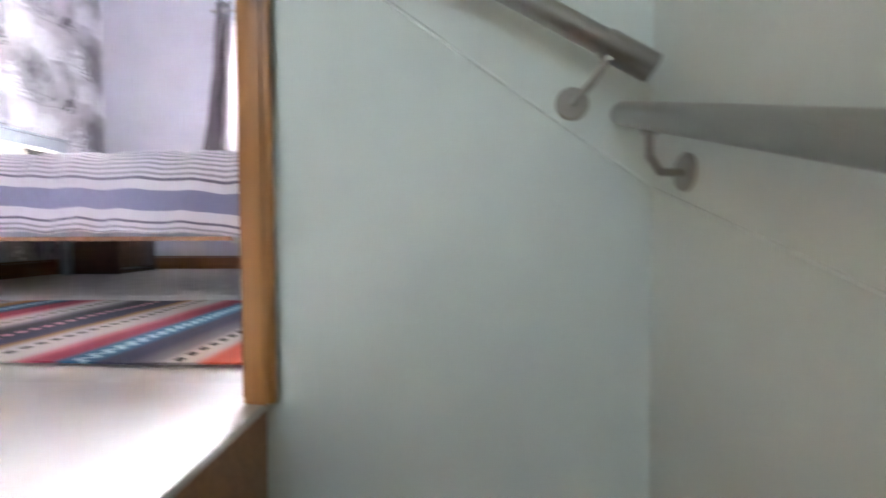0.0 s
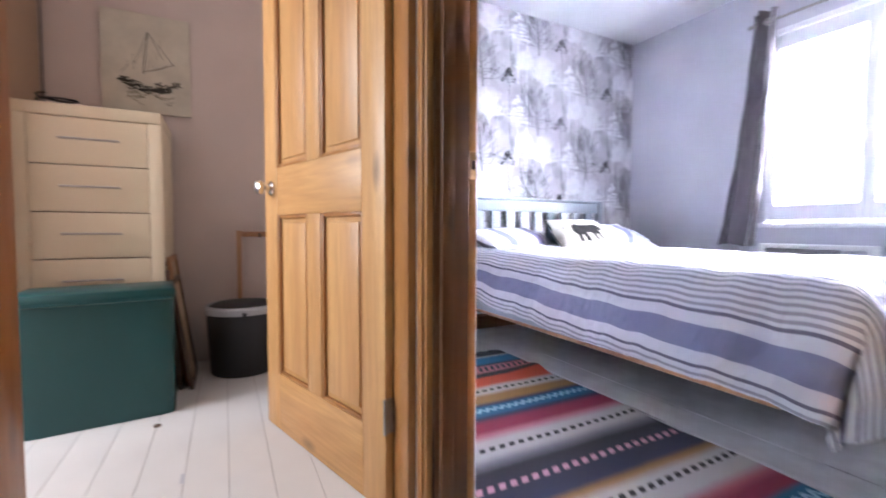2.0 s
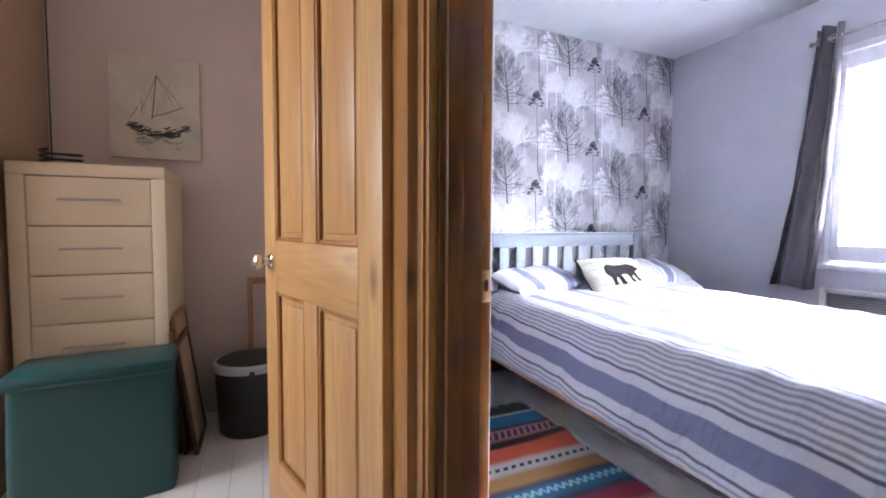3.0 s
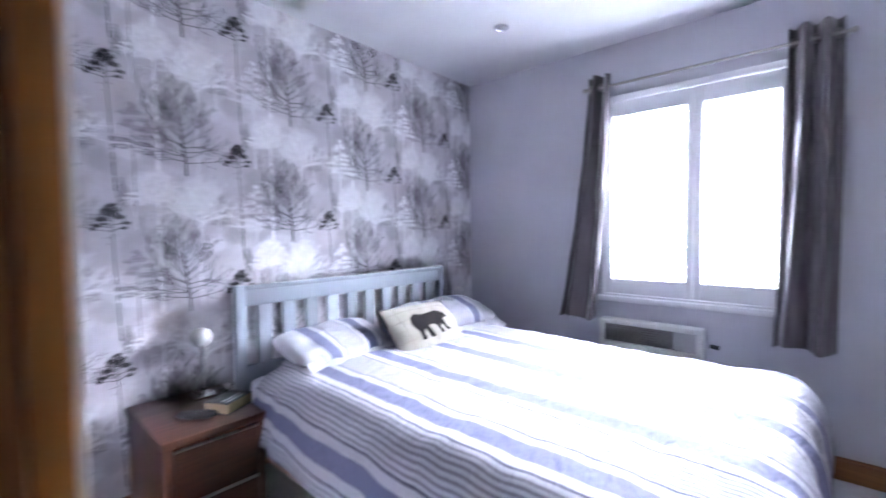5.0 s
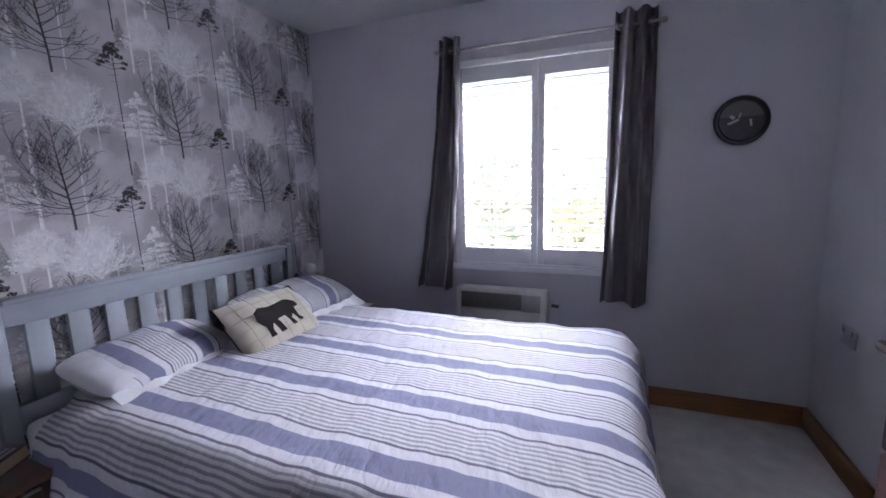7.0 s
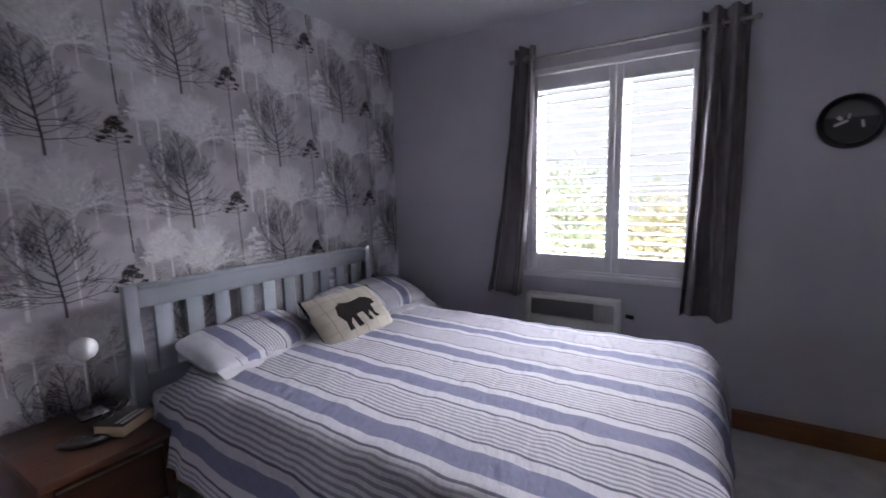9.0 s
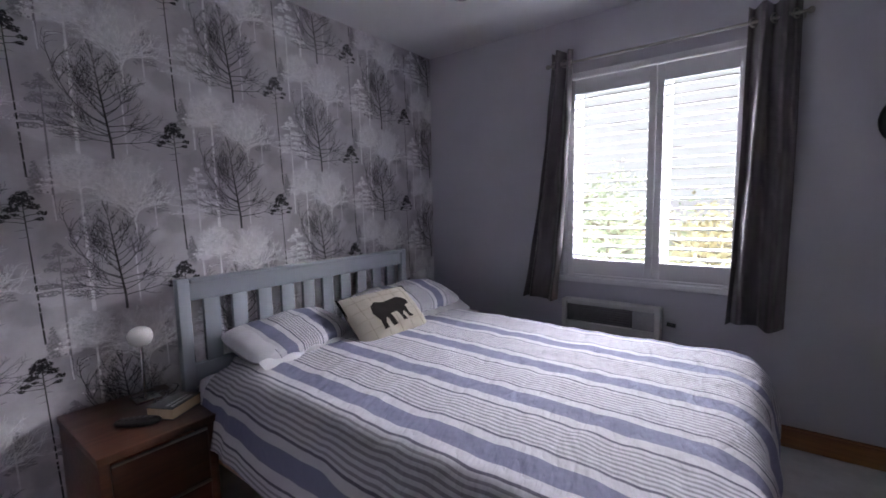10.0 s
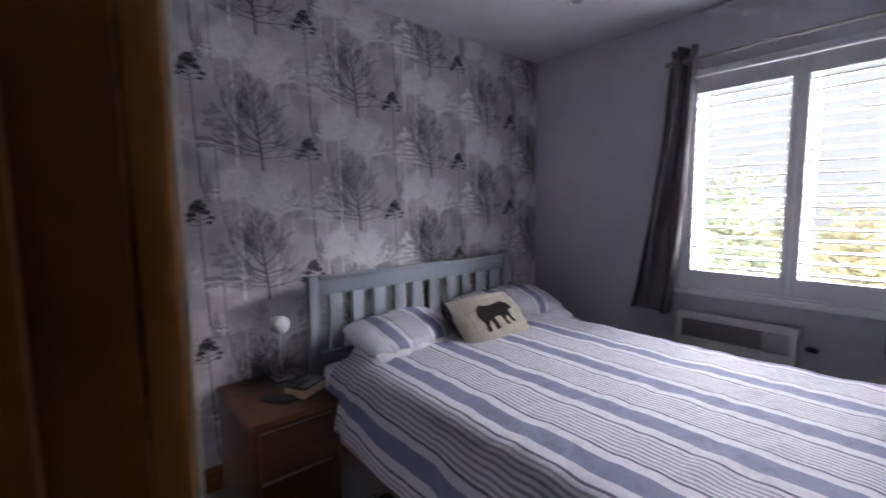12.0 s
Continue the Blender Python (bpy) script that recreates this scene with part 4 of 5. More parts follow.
# ---- bedside tables, lamps and what lies on them ----
def bedside(y0, y1, label):
    x0, x1, h = XW + 0.03, -2.545, 0.50
    tb = thing("bedside_table", label, "bedside table", group="bedside tables")
    part("side_panel", flip_all(boxes((x0, x1, y0, y0 + 0.03, 0.0, h - 0.03), bevel=0.002)), M_WALNUT, tb)
    part("side_panel", flip_all(boxes((x0, x1, y1 - 0.03, y1, 0.0, h - 0.03), bevel=0.002)), M_WALNUT, tb)
    part("back", flip_all(boxes((x0, x0 + 0.012, y0 + 0.031, y1 - 0.031, 0.03, h - 0.031))), M_WALNUT, tb)
    part("top", flip_all(boxes((x0 - 0.005, x1 + 0.004, y0 - 0.004, y1 + 0.004, h - 0.029, h), bevel=0.003)), M_WALNUT, tb)
    for z0, z1 in ((0.255, 0.452), (0.045, 0.245)):
        dr = part("drawer_front", flip_all(boxes((x1 - 0.02, x1 - 0.002, y0 + 0.033, y1 - 0.033, z0, z1), bevel=0.002)), M_WALNUT, tb)
        part("pull_strip", flip_all(boxes((x1 - 0.004, x1 + 0.006, y0 + 0.034, y1 - 0.034, z1 + 0.0005, z1 + 0.009), bevel=0.001)), M_STEEL, dr, "thin metal pull strip")
        part("drawer_box", flip_all(boxes((x0 + 0.05, x1 - 0.021, y0 + 0.036, y1 - 0.036, z0 + 0.01, z1 - 0.04))), M_TAN, dr)
    part("plinth", flip_all(boxes((x0 + 0.03, x1 - 0.03, y0 + 0.031, y1 - 0.031, 0.0, 0.029))), M_WALNUT, tb)
    return tb


bedside(1.225, 1.59, "dark walnut two drawer bedside table")
bedside(3.11, 3.49, "dark walnut bedside table in the corner")


def globe_lamp(x, y):
    t = thing("table_lamp", "chrome stemmed bedside lamp with white globe, off", "lamp", pose(x, y, 0.50), group="bedside lamps")
    part("base", flip_all(boxes((-0.045, 0.045, -0.045, 0.045, 0.0, 0.012), bevel=0.003)), M_CHROME, t)
    part("stem", flip_all(tube(bmesh.new(), [(0, 0, 0.0125), (0, 0, 0.23)], 0.006, 14)), M_CHROME, t)
    part("globe", flip_all(lathe(bmesh.new(), [(0, 0.225), (0.018, 0.227), (0.036, 0.239), (0.045, 0.262), (0.0435, 0.280), (0.034, 0.297), (0.018, 0.306), (0, 0.308)], seg=32)), M_OPAL, t, "white opal glass globe")
    return t


globe_lamp(-2.92, 1.483)
globe_lamp(-2.93, 3.30)
tv = thing("remote_control", "black remote control lying on the bedside table", "remote control", pose(-2.70, 1.385, 0.50, 0, 0, 47))
part("body", flip_all(lathe(bmesh.new(), [(0, 0.0), (0.8, 0.0), (0.97, 0.25), (1.0, 0.5), (0.93, 0.8), (0.7, 0.97), (0, 1.0)], seg=40, m=Matrix.Diagonal((0.080, 0.034, 0.022, 1)))), M_BLACK, tv)
for i in range(6):
    part("button", flip_all(boxes((-0.06 + i * 0.02, -0.05 + i * 0.02, -0.012, 0.012, 0.0222, 0.0245), bevel=0.001)), M_GLOSSBLACK, tv)
bk = thing("book", "thick paperback book with black printed cover", "book", pose(-2.705, 1.51, 0.50, 0, 0, 28) @ Matrix.Diagonal((0.88, 0.82, 1.15, 1)))
part("page_block", flip_all(boxes((-0.062, 0.062, -0.086, 0.088, 0.002, 0.036), bevel=0.002)), M_PAPER, bk)
part("cover", flip_all(boxes((-0.066, 0.066, -0.09, 0.09, 0.0365, 0.0385), bevel=0.0005)), M_GLOSSBLACK, bk)
part("back_cover", flip_all(boxes((-0.066, 0.066, -0.09, 0.09, 0.0, 0.0018))), M_GLOSSBLACK, bk)
for i in range(2):
    for j in range(9):
        part("cover_print", flip_all(boxes((0.012 + i * 0.024, 0.026 + i * 0.024, -0.066 + j * 0.0145, -0.0585 + j * 0.0145, 0.0387, 0.0394))), M_GREYPL, bk)
gl = thing("reading_glasses", "folded dark framed reading glasses on the book", "glasses", pose(-2.735, 1.50, 0.546, 0, 0, 30))
for y in (-0.034, 0.034):
    bm = bmesh.new()
    tube(bm, [(0.0 + 0.002 * math.sin(q), y + 0.027 * math.cos(q * math.pi / 10), 0.022 + 0.02 * math.sin(q * math.pi / 10)) for q in range(21)], 0.0022, 6, False)
    part("rim", flip_all(bm), M_CHROME, gl)
part("bridge", flip_all(tube(bmesh.new(), [(0, -0.008, 0.027), (0, 0.008, 0.027)], 0.0018, 6)), M_CHROME, gl)
for y, e in ((-0.06, 0.05), (0.06, -0.05)):
    part("temple", flip_all(tube(bmesh.new(), [(0, y, 0.03), (-0.012, y * 0.9, 0.006), (-0.02, e, 0.003)], 0.002, 6)), M_BLACK, gl)

# ---- chest of drawers beyond the bedroom door ----
ch = thing("chest_of_drawers", "dark mahogany chest of drawers against the wall", "chest of drawers")
cx0, cx1, cy0, cy1, chh = -0.40, XE - 0.02, 1.62, 2.13, 0.965
part("carcass", flip_all(boxes((cx0 + 0.022, cx1, cy0, cy1, 0.06, chh - 0.026), bevel=0.003)), M_MAHOGANY, ch)
part("top", flip_all(boxes((cx0 - 0.012, cx1 + 0.002, cy0 - 0.015, cy1 + 0.022, chh - 0.025, chh), bevel=0.009)), M_MAHOGANY, ch)
part("plinth", flip_all(boxes((cx0 + 0.03, cx1, cy0 + 0.012, cy1 - 0.012, 0.0, 0.059))), M_MAHOGANY, ch)
for i in range(4):
    z0 = 0.085 + i * 0.214
    dr = part("drawer", flip_all(boxes((cx0 + 0.004, cx0 + 0.0215, cy0 + 0.02, cy1 - 0.02, z0, z0 + 0.205), bevel=0.004)), M_MAHOGANY, ch)
    for y in (cy0 + 0.14, cy1 - 0.14):
        part("drawer_knob", flip_all(lathe(bmesh.new(), [(0, 0), (0.007, 0), (0.007, 0.01), (0.015, 0.016), (0.013, 0.026), (0, 0.029)], seg=16, m=Matrix.Translation((cx0 + 0.0038, y, z0 + 0.1)) @ Matrix.Rotation(radians(-90), 4, "Y"))), M_MAHOGANY, dr)


# ---- rug ----
def rug_cloth():
    """Serape stripes across the length, in metres from the far end."""
    n = Nodes("striped_serape_wool", 0.95)
    v = n.coords()
    sep = n.add("ShaderNodeSeparateXYZ")
    n.link(v, sep.inputs[0])
    x, y = sep.outputs["X"], sep.outputs["Y"]
    wob = n.math("MULTIPLY", n.math("SUBTRACT", n.noise(v, 30.0, 3), 0.5), 0.008)
    K, N_, T, P, O, W, G, R, B, C = (0.012, 0.012, 0.016, 1), (0.022, 0.024, 0.060, 1), (0.012, 0.12, 0.22, 1), (0.44, 0.17, 0.19, 1), (0.50, 0.075, 0.028, 1), (0.45, 0.42, 0.40, 1), (0.30, 0.16, 0.035, 1), (0.24, 0.015, 0.045, 1), (0.16, 0.15, 0.17, 1), (0.42, 0.10, 0.13, 1)
    rows = [(0.0, K), (0.07, K), (0.085, W), (0.10, T), (0.19, T), (0.22, K), (0.24, P), (0.31, P), (0.335, K), (0.37, K), (0.39, O), (0.47, O), (0.50, W), (0.56, W), (0.585, G), (0.64, G), (0.67, N_), (0.69, T), (0.75, T), (0.78, N_),
            (0.815, R), (0.87, R), (0.90, P), (0.94, W), (1.02, W), (1.06, B), (1.10, K), (1.27, N_), (1.30, G), (1.335, W), (1.43, W), (1.47, C), (1.50, R), (1.54, R), (1.56, T), (1.63, T), (1.655, N_), (1.71, N_), (1.78, B), (1.82, W), (1.86, W), (1.89, O), (2.0, O), (2.1, R)]
    L = 2.1
    f = n.math("DIVIDE", n.math("ADD", x, wob), L)
    near_half, far_half = [(p / L, col) for p, col in rows if p > 1.08], [(p / L, col) for p, col in rows if p < 1.12]
    c = n.mix(n.math("GREATER_THAN", f, 1.1 / L), n.ramp(f, far_half), n.ramp(f, near_half))
    # woven rows of dark dots and pale zigzags
    for at, w, col, pitch, sharp in ((0.275, 0.030, (0.03, 0.03, 0.04, 1), 0.036, False), (0.53, 0.011, (0.02, 0.02, 0.02, 1), 0.04, False), (0.715, 0.018, (0.30, 0.50, 0.62, 1), 0.036, True),
                                        (0.985, 0.012, (0.02, 0.02, 0.02, 1), 0.04, False), (1.175, 0.014, (0.50, 0.25, 0.30, 1), 0.04, False), (1.365, 0.012, (0.02, 0.02, 0.02, 1), 0.04, False),
                                        (1.60, 0.022, (0.30, 0.50, 0.62, 1), 0.038, True), (1.82, 0.012, (0.02, 0.02, 0.02, 1), 0.045, False)):
        near = n.math("LESS_THAN", n.math("ABSOLUTE", n.math("SUBTRACT", x, at)), w)
        if sharp:
            saw = n.math("ABSOLUTE", n.math("SUBTRACT", n.math("FRACT", n.math("DIVIDE", y, pitch)), 0.5))
            off = n.math("SUBTRACT", n.math("DIVIDE", n.math("SUBTRACT", x, at), w * 2.2), n.math("SUBTRACT", n.math("MULTIPLY", saw, 2.0), 0.5))
            on = n.math("LESS_THAN", n.math("ABSOLUTE", off), 0.34)
        else:
            on = n.math("LESS_THAN", n.math("FRACT", n.math("ADD", n.math("DIVIDE", y, pitch), n.math("MULTIPLY", x, 12.0))), 0.55)
        c = n.mix(n.math("MULTIPLY", near, on), c, col)
    fine = n.noise(n.coords(scale=(1, 4, 1)), 160.0, 3)
    c = n.mix(n.math("MULTIPLY", fine, 0.14), c, (0.2, 0.18, 0.18, 1))
    n.color(c)
    n.bump(fine, 0.5, 0.002)
    return n.mat


RX0, RX1, RY0, RY1 = -2.48, -0.40, 0.905, 1.785
rug = thing("rug", "striped multicoloured woven serape rug on the floor", "rug", pose(RX0, RY0, 0.0))
bm = bmesh.new()
sheet(bm, 90, 40, lambda i, j: (i / 89 * (RX1 - RX0), j / 39 * (RY1 - RY0) + 0.006 * math.sin(i * 0.23), 0.006 + 0.0025 * noise.noise((i * 0.11, j * 0.13, 1)) + (0.02 * math.exp(-((i - 16) / 2.5) ** 2) * max(0, (j - 30) / 9))), thick=-0.005)
part("weave", flip_all(bm), rug_cloth(), rug)
bm = bmesh.new()
for k in range(60):
    y = (k + 0.5) / 60 * (RY1 - RY0)
    tube(bm, [(0.0, y, 0.005), (-0.02, y + 0.004 * math.sin(k * 2.1), 0.004), (-0.042, y + 0.008 * math.sin(k * 1.3), 0.003)], 0.0022, 5)
part("fringe", flip_all(bm), M_APPLIQUE, rug, "dark knotted fringe")

# ---- handrails ----
def rail(label, pts, collar=None, brackets=()):
    h = thing("handrail", label, "handrail", group="stair handrails")
    part("bar", flip_all(tube(bmesh.new(), pts, 0.0195, 24)), M_STEEL, h)
    if collar:
        part("collar", flip_all(tube(bmesh.new(), collar, 0.0225, 24)), M_STEEL, h)
    for rose, outward, foot, under in brackets:
        rose, outward, foot, under = Vector(rose), Vector(outward), Vector(foot), Vector(under)
        bm = bmesh.new()
        q = outward.to_track_quat("Z", "Y").to_matrix().to_4x4()
        lathe(bm, [(0, 0), (0.028, 0), (0.028, 0.003), (0.025, 0.006), (0, 0.0065)], seg=28, m=Matrix.Translation(rose) @ q)
        part("wall_rose", flip_all(bm), M_STEEL, h)
        tip = rose + outward * 0.0065
        part("arm", flip_all(tube(bmesh.new(), [tip, tip + outward * 0.03, foot + (under - foot) * 0.25, under], 0.006, 12)), M_STEEL, h)
        part("saddle", flip_all(lathe(bmesh.new(), [(0, -0.003), (0.011, -0.003), (0.012, 0.003), (0, 0.004)], tuple(under), 16)), M_STEEL, h)
    return h


def rn(x):
    return (x, 0.66, 0.576 - 0.545 * (x - 0.194))


rail("brushed steel handrail rising along the doorway wall", [rn(-0.27), rn(0.0), rn(0.255)], [rn(0.185), rn(0.2), rn(0.258)],
     [((0.154, YL, 0.508), (0, -1, 0), (0.165, 0.675, 0.515), (rn(0.19)[0], 0.66, rn(0.19)[2] - 0.024))])


def re_(y):
    return (0.229, y, 0.487 + 0.32 * (y - 0.705))


rail("brushed steel handrail on the stairwell side wall", [re_(0.70), re_(0.3), re_(-0.2), (0.229, -0.9, -0.027)], None,
     [((SX, 0.619, 0.378), (-1, 0, 0), (0.235, 0.615, 0.39), (0.229, 0.604, re_(0.604)[2] - 0.023))])
# thin raised line that climbs the stairwell walls
bm = tube(bmesh.new(), [(SX - 0.001, YL - 0.001, 0.367), (-0.30, YL - 0.001, 0.367 + 0.71 * (SX + 0.30))], 0.0035, 8)
solid("trim_stair_north", flip_all(bm), M_STAIRWALL, "thin painted bead climbing the stair wall", "trim", kind="structure")
bm = tube(bmesh.new(), [(SX - 0.001, YL - 0.001, 0.367), (SX - 0.001, -1.0, 0.367 - 0.318 * 1.725)], 0.0035, 8)
solid("trim_stair_east", flip_all(bm), M_STAIRWALL, "thin painted bead on the stairwell side wall", "trim", kind="structure")


# ---- box room things ----
cab = thing("drawer_cabinet", "tall narrow cream cabinet with six drawers", "cabinet")
ax0, ax1, ay0, ay1, ah = -3.03, -2.605, -0.468, 0.046, 1.262
part("side", flip_all(boxes((ax0, ax1, ay0, ay0 + 0.055, 0.0, ah - 0.051), bevel=0.002)), M_CREAM, cab)
part("side", flip_all(boxes((ax0, ax1, ay1 - 0.05, ay1, 0.0, ah - 0.051), bevel=0.002)), M_CREAM, cab)
part("top", flip_all(boxes((ax0, ax1, ay0, ay1, ah - 0.05, ah), bevel=0.003)), M_CREAM, cab)
part("inner_back", flip_all(boxes((ax0, ax1 - 0.025, ay0 + 0.056, ay1 - 0.051, 0.02, ah - 0.051))), M_GAP, cab)
for i in range(6):
    z1 = ah - 0.054 - i * 0.1965
    dr = part("drawer", flip_all(boxes((ax1 - 0.024, ax1 - 0.003, ay0 + 0.058, ay1 - 0.053, z1 - 0.192, z1), bevel=0.0015)), M_CREAM, cab)
    hb = tube(bmesh.new(), [(ax1 + 0.019, ay0 + 0.16, z1 - 0.088), (ax1 + 0.019, ay1 - 0.15, z1 - 0.088)], 0.0045, 10)
    for y in (ay0 + 0.18, ay1 - 0.17):
        tube(hb, [(ax1 - 0.003, y, z1 - 0.088), (ax1 + 0.019, y, z1 - 0.088)], 0.0035, 8)
    part("handle", flip_all(hb), M_TRACK, dr, "thin metal bar handle")

hp = thing("laundry_hamper", "teal green vinyl laundry hamper with padded lid", "hamper", pose(-2.425, -0.147, 0, 0, 0, 6.5))
bm = bmesh.new()
n, rows = 24, 14
def hamper_ring(z, grow):
    pts = []
    for q in range(n * 4):
        s, k = divmod(q, n)
        a = -1 + 2 * k / n
        u, v = ((a, -1), (1, a), (-a, 1), (-1, -a))[s]
        r = 1 - 0.05 * (abs(u) ** 8 * abs(v) ** 8)
        sag = 1 + grow * (0.012 * math.sin(z * 9 + u * 3 + v * 2) + 0.008 * noise.noise((u * 2, v * 2, z * 5)))
        pts.append((u * 0.125 * r * sag, v * 0.238 * r * sag, z))
    return pts
rings = [[bm.verts.new(p) for p in hamper_ring(0.0 + 0.468 * i / (rows - 1), 1.0)] for i in range(rows)]
for a, b in zip(rings, rings[1:]):
    for q in range(n * 4):
        bm.faces.new((a[q], a[(q + 1) % (n * 4)], b[(q + 1) % (n * 4)], b[q]))
bm.faces.new(rings[0][::-1])
bm.faces.new(rings[-1])
part("body", flip_all(bm), M_GREEN, hp)
bm = boxes((-0.135, 0.135, -0.247, 0.247, 0.470, 0.516), bevel=0.016)
part("lid", flip_all(bm), M_GREEN, hp, "padded teal vinyl lid")
part("lid_piping", flip_all(tube(bmesh.new(), [(0.137, -0.235, 0.476), (0.1375, 0.235, 0.476)], 0.004, 8)), M_GREEN, hp)

bn = thing("pedal_bin", "round black bin with grey rim", "bin", pose(-2.80, 0.37, 0) @ Matrix.Diagonal((1.1, 1.1, 1.04, 1)))
part("body", flip_all(lathe(bmesh.new(), [(0, 0.0), (0.135, 0.0), (0.142, 0.01), (0.155, 0.30), (0.155, 0.305), (0, 0.305)], seg=40)), M_BLACK, bn)
part("rim", flip_all(lathe(bmesh.new(), [(0.150, 0.3055), (0.163, 0.3055), (0.164, 0.335), (0.158, 0.343), (0.148, 0.343), (0.148, 0.3056)], seg=40)), M_GREYPL, bn, "light grey plastic rim")
part("lid", flip_all(lathe(bmesh.new(), [(0, 0.31), (0.147, 0.31), (0.147, 0.338), (0.12, 0.350), (0.06, 0.358), (0, 0.36)], seg=40)), M_BLACK, bn)
part("catch", flip_all(boxes((0.160, 0.168, -0.01, 0.01, 0.305, 0.322), bevel=0.002)), M_GLOSSBLACK, bn)

for i, (y, h, mat, tilt, x) in enumerate(((0.064, 0.60, M_DARKFRAME, 3.0, -2.62), (0.088, 0.56, M_DARKFRAME, 4.5, -2.60), (0.112, 0.62, M_TAN, 6.0, -2.64), (0.136, 0.52, M_DARKFRAME, 8.0, -2.58))):
    fr = thing("picture_frame", "framed picture leaning edge on beside the cabinet", "picture frame", pose(x, y, 0, tilt, 0, 0), group="leaning frames")
    bm = boxes((-0.32, -0.295, 0, 0.016, 0, h), (-0.025, 0, 0, 0.016, 0, h), (-0.2945, -0.0255, 0, 0.016, 0, 0.025), (-0.2945, -0.0255, 0, 0.016, h - 0.025, h), bevel=0.002)
    part("frame", flip_all(bm), mat, fr)
    part("board", flip_all(boxes((-0.294, -0.026, 0.004, 0.008, 0.0255, h - 0.0255))), M_PAPER, fr)

st = thing("folding_stool", "folded wooden chair frame leaning against the wall", "folding chair", pose(-2.985, 0.36, 0))
part("leg", flip_all(boxes((-0.012, 0.012, -0.013, 0.013, 0.0, 0.74), bevel=0.003)), M_TAN, st)
part("leg", flip_all(boxes((-0.012, 0.012, 0.265, 0.291, 0.0, 0.74), bevel=0.003)), M_TAN, st)
part("top_rail", flip_all(boxes((-0.010, 0.010, 0.0135, 0.2645, 0.705, 0.735), bevel=0.003)), M_TAN, st)
part("lower_rail", flip_all(boxes((-0.010, 0.010, 0.0135, 0.2645, 0.20, 0.23), bevel=0.003)), M_TAN, st)
part("catch", flip_all(boxes((0.0105, 0.018, 0.10, 0.115, 0.70, 0.725), bevel=0.001)), M_GAP, st)

# canvas with a boat sketch
pic = thing("canvas_picture", "cream canvas picture with an ink sketch of a sailing boat", "picture", pose(XW, -0.055, 1.605))
part("canvas", flip_all(boxes((0.0, 0.024, -0.193, 0.193, -0.252, 0.252), bevel=0.003)), M_CANVAS, pic)
rnd = random.Random(5)


def stroke(bm, pts, r):
    tube(bm, [(0.0245, a, b) for a, b in pts], r, 5)


bm = bmesh.new()
stroke(bm, [(0.005, 0.16), (-0.005, 0.05), (-0.018, -0.055)], 0.0022)
stroke(bm, [(-0.018, -0.045), (0.05, -0.02), (0.118, 0.015)], 0.002)
for a, b in (((0.005, 0.16), (0.12, 0.005)), ((0.005, 0.16), (-0.06, -0.02)), ((0.005, 0.158), (0.07, 0.03)), ((-0.06, 0.04), (-0.06, -0.03)), ((-0.075, 0.0), (-0.11, -0.06))):
    stroke(bm, [a, ((a[0] + b[0]) / 2 + 0.003, (a[1] + b[1]) / 2), b], 0.0011)
for k in range(70):
    u = rnd.uniform(-0.13, 0.13)
    v = -0.075 - 0.055 * (1 - (u / 0.15) ** 2) + rnd.gauss(0, 0.012)
    l = rnd.uniform(0.012, 0.05)
    stroke(bm, [(u, v), (u + l * 0.5, v + rnd.uniform(-0.006, 0.004)), (u + l, v + rnd.uniform(-0.004, 0.012))], rnd.uniform(0.0014, 0.0045))
part("ink_sketch", flip_all(bm), M_INK, pic, "dark ink brush strokes")
bm = bmesh.new()
for k in range(30):
    u, v = rnd.uniform(-0.11, 0.11), -0.17 + rnd.gauss(0, 0.02)
    stroke(bm, [(u, v), (u + rnd.uniform(0.02, 0.05), v + rnd.uniform(-0.01, 0.02))], rnd.uniform(0.001, 0.003))
for k in range(14):
    u, v = rnd.uniform(-0.05, 0.09), rnd.uniform(-0.03, 0.09)
    stroke(bm, [(u, v), (u + rnd.uniform(-0.02, 0.02), v + rnd.uniform(-0.05, 0.05))], 0.001)
part("wash_sketch", flip_all(bm), M_WASH, pic, "pale wash brush strokes")

cb = thing("coiled_cable", "coiled black cable on top of the cabinet", "cable", pose(-2.80, -0.36, ah))
bm = bmesh.new()
tube(bm, [(0.05 * math.cos(q * 0.45) * (1 + 0.05 * math.sin(q)), 0.07 * math.sin(q * 0.45), 0.006 + 0.0016 * q) for q in range(42)], 0.0045, 8)
part("coil", flip_all(bm), M_BLACK, cb)
# added dark line for the seam of the two walls, behind the cabinet
solid("corner_seam_line", flip_all(tube(bmesh.new(), [(XW + 0.012, -0.474, ZC), (XW + 0.01, -0.476, 1.7), (XW + 0.012, -0.475, 1.0)], 0.0032, 8)), M_GLOSSBLACK, "dark line added along the wall corner's seam", "cable")
solid("floor_screw", flip_all(lathe(bmesh.new(), [(0, 0), (0.014, 0), (0.012, 0.004), (0, 0.006)], (-2.215, 0.051, 0.004), 14)), M_GAP, "small dark knot cap on the white floorboards", "screw cap")
solid("paper_scrap", flip_all(boxes((-1.80, -1.745, 0.16, 0.172, 0.0045, 0.006))), M_COTTON, "small white paper scrap on the floor", "paper scrap")

# ---- outside, seen through the shutters ----
def glow(name, c, strength):
    n = Nodes(name, 1.0)
    n.bsdf.inputs["Emission Strength"].default_value = strength
    n.link(n.ramp(n.noise(n.coords(), 0.02, 4), [(0.3, shade(c, 0.94)), (0.7, c)]), n.bsdf.inputs["Emission Color"])
    n.bsdf.inputs["Base Color"].default_value = (0.02, 0.02, 0.02, 1)
    return n.mat


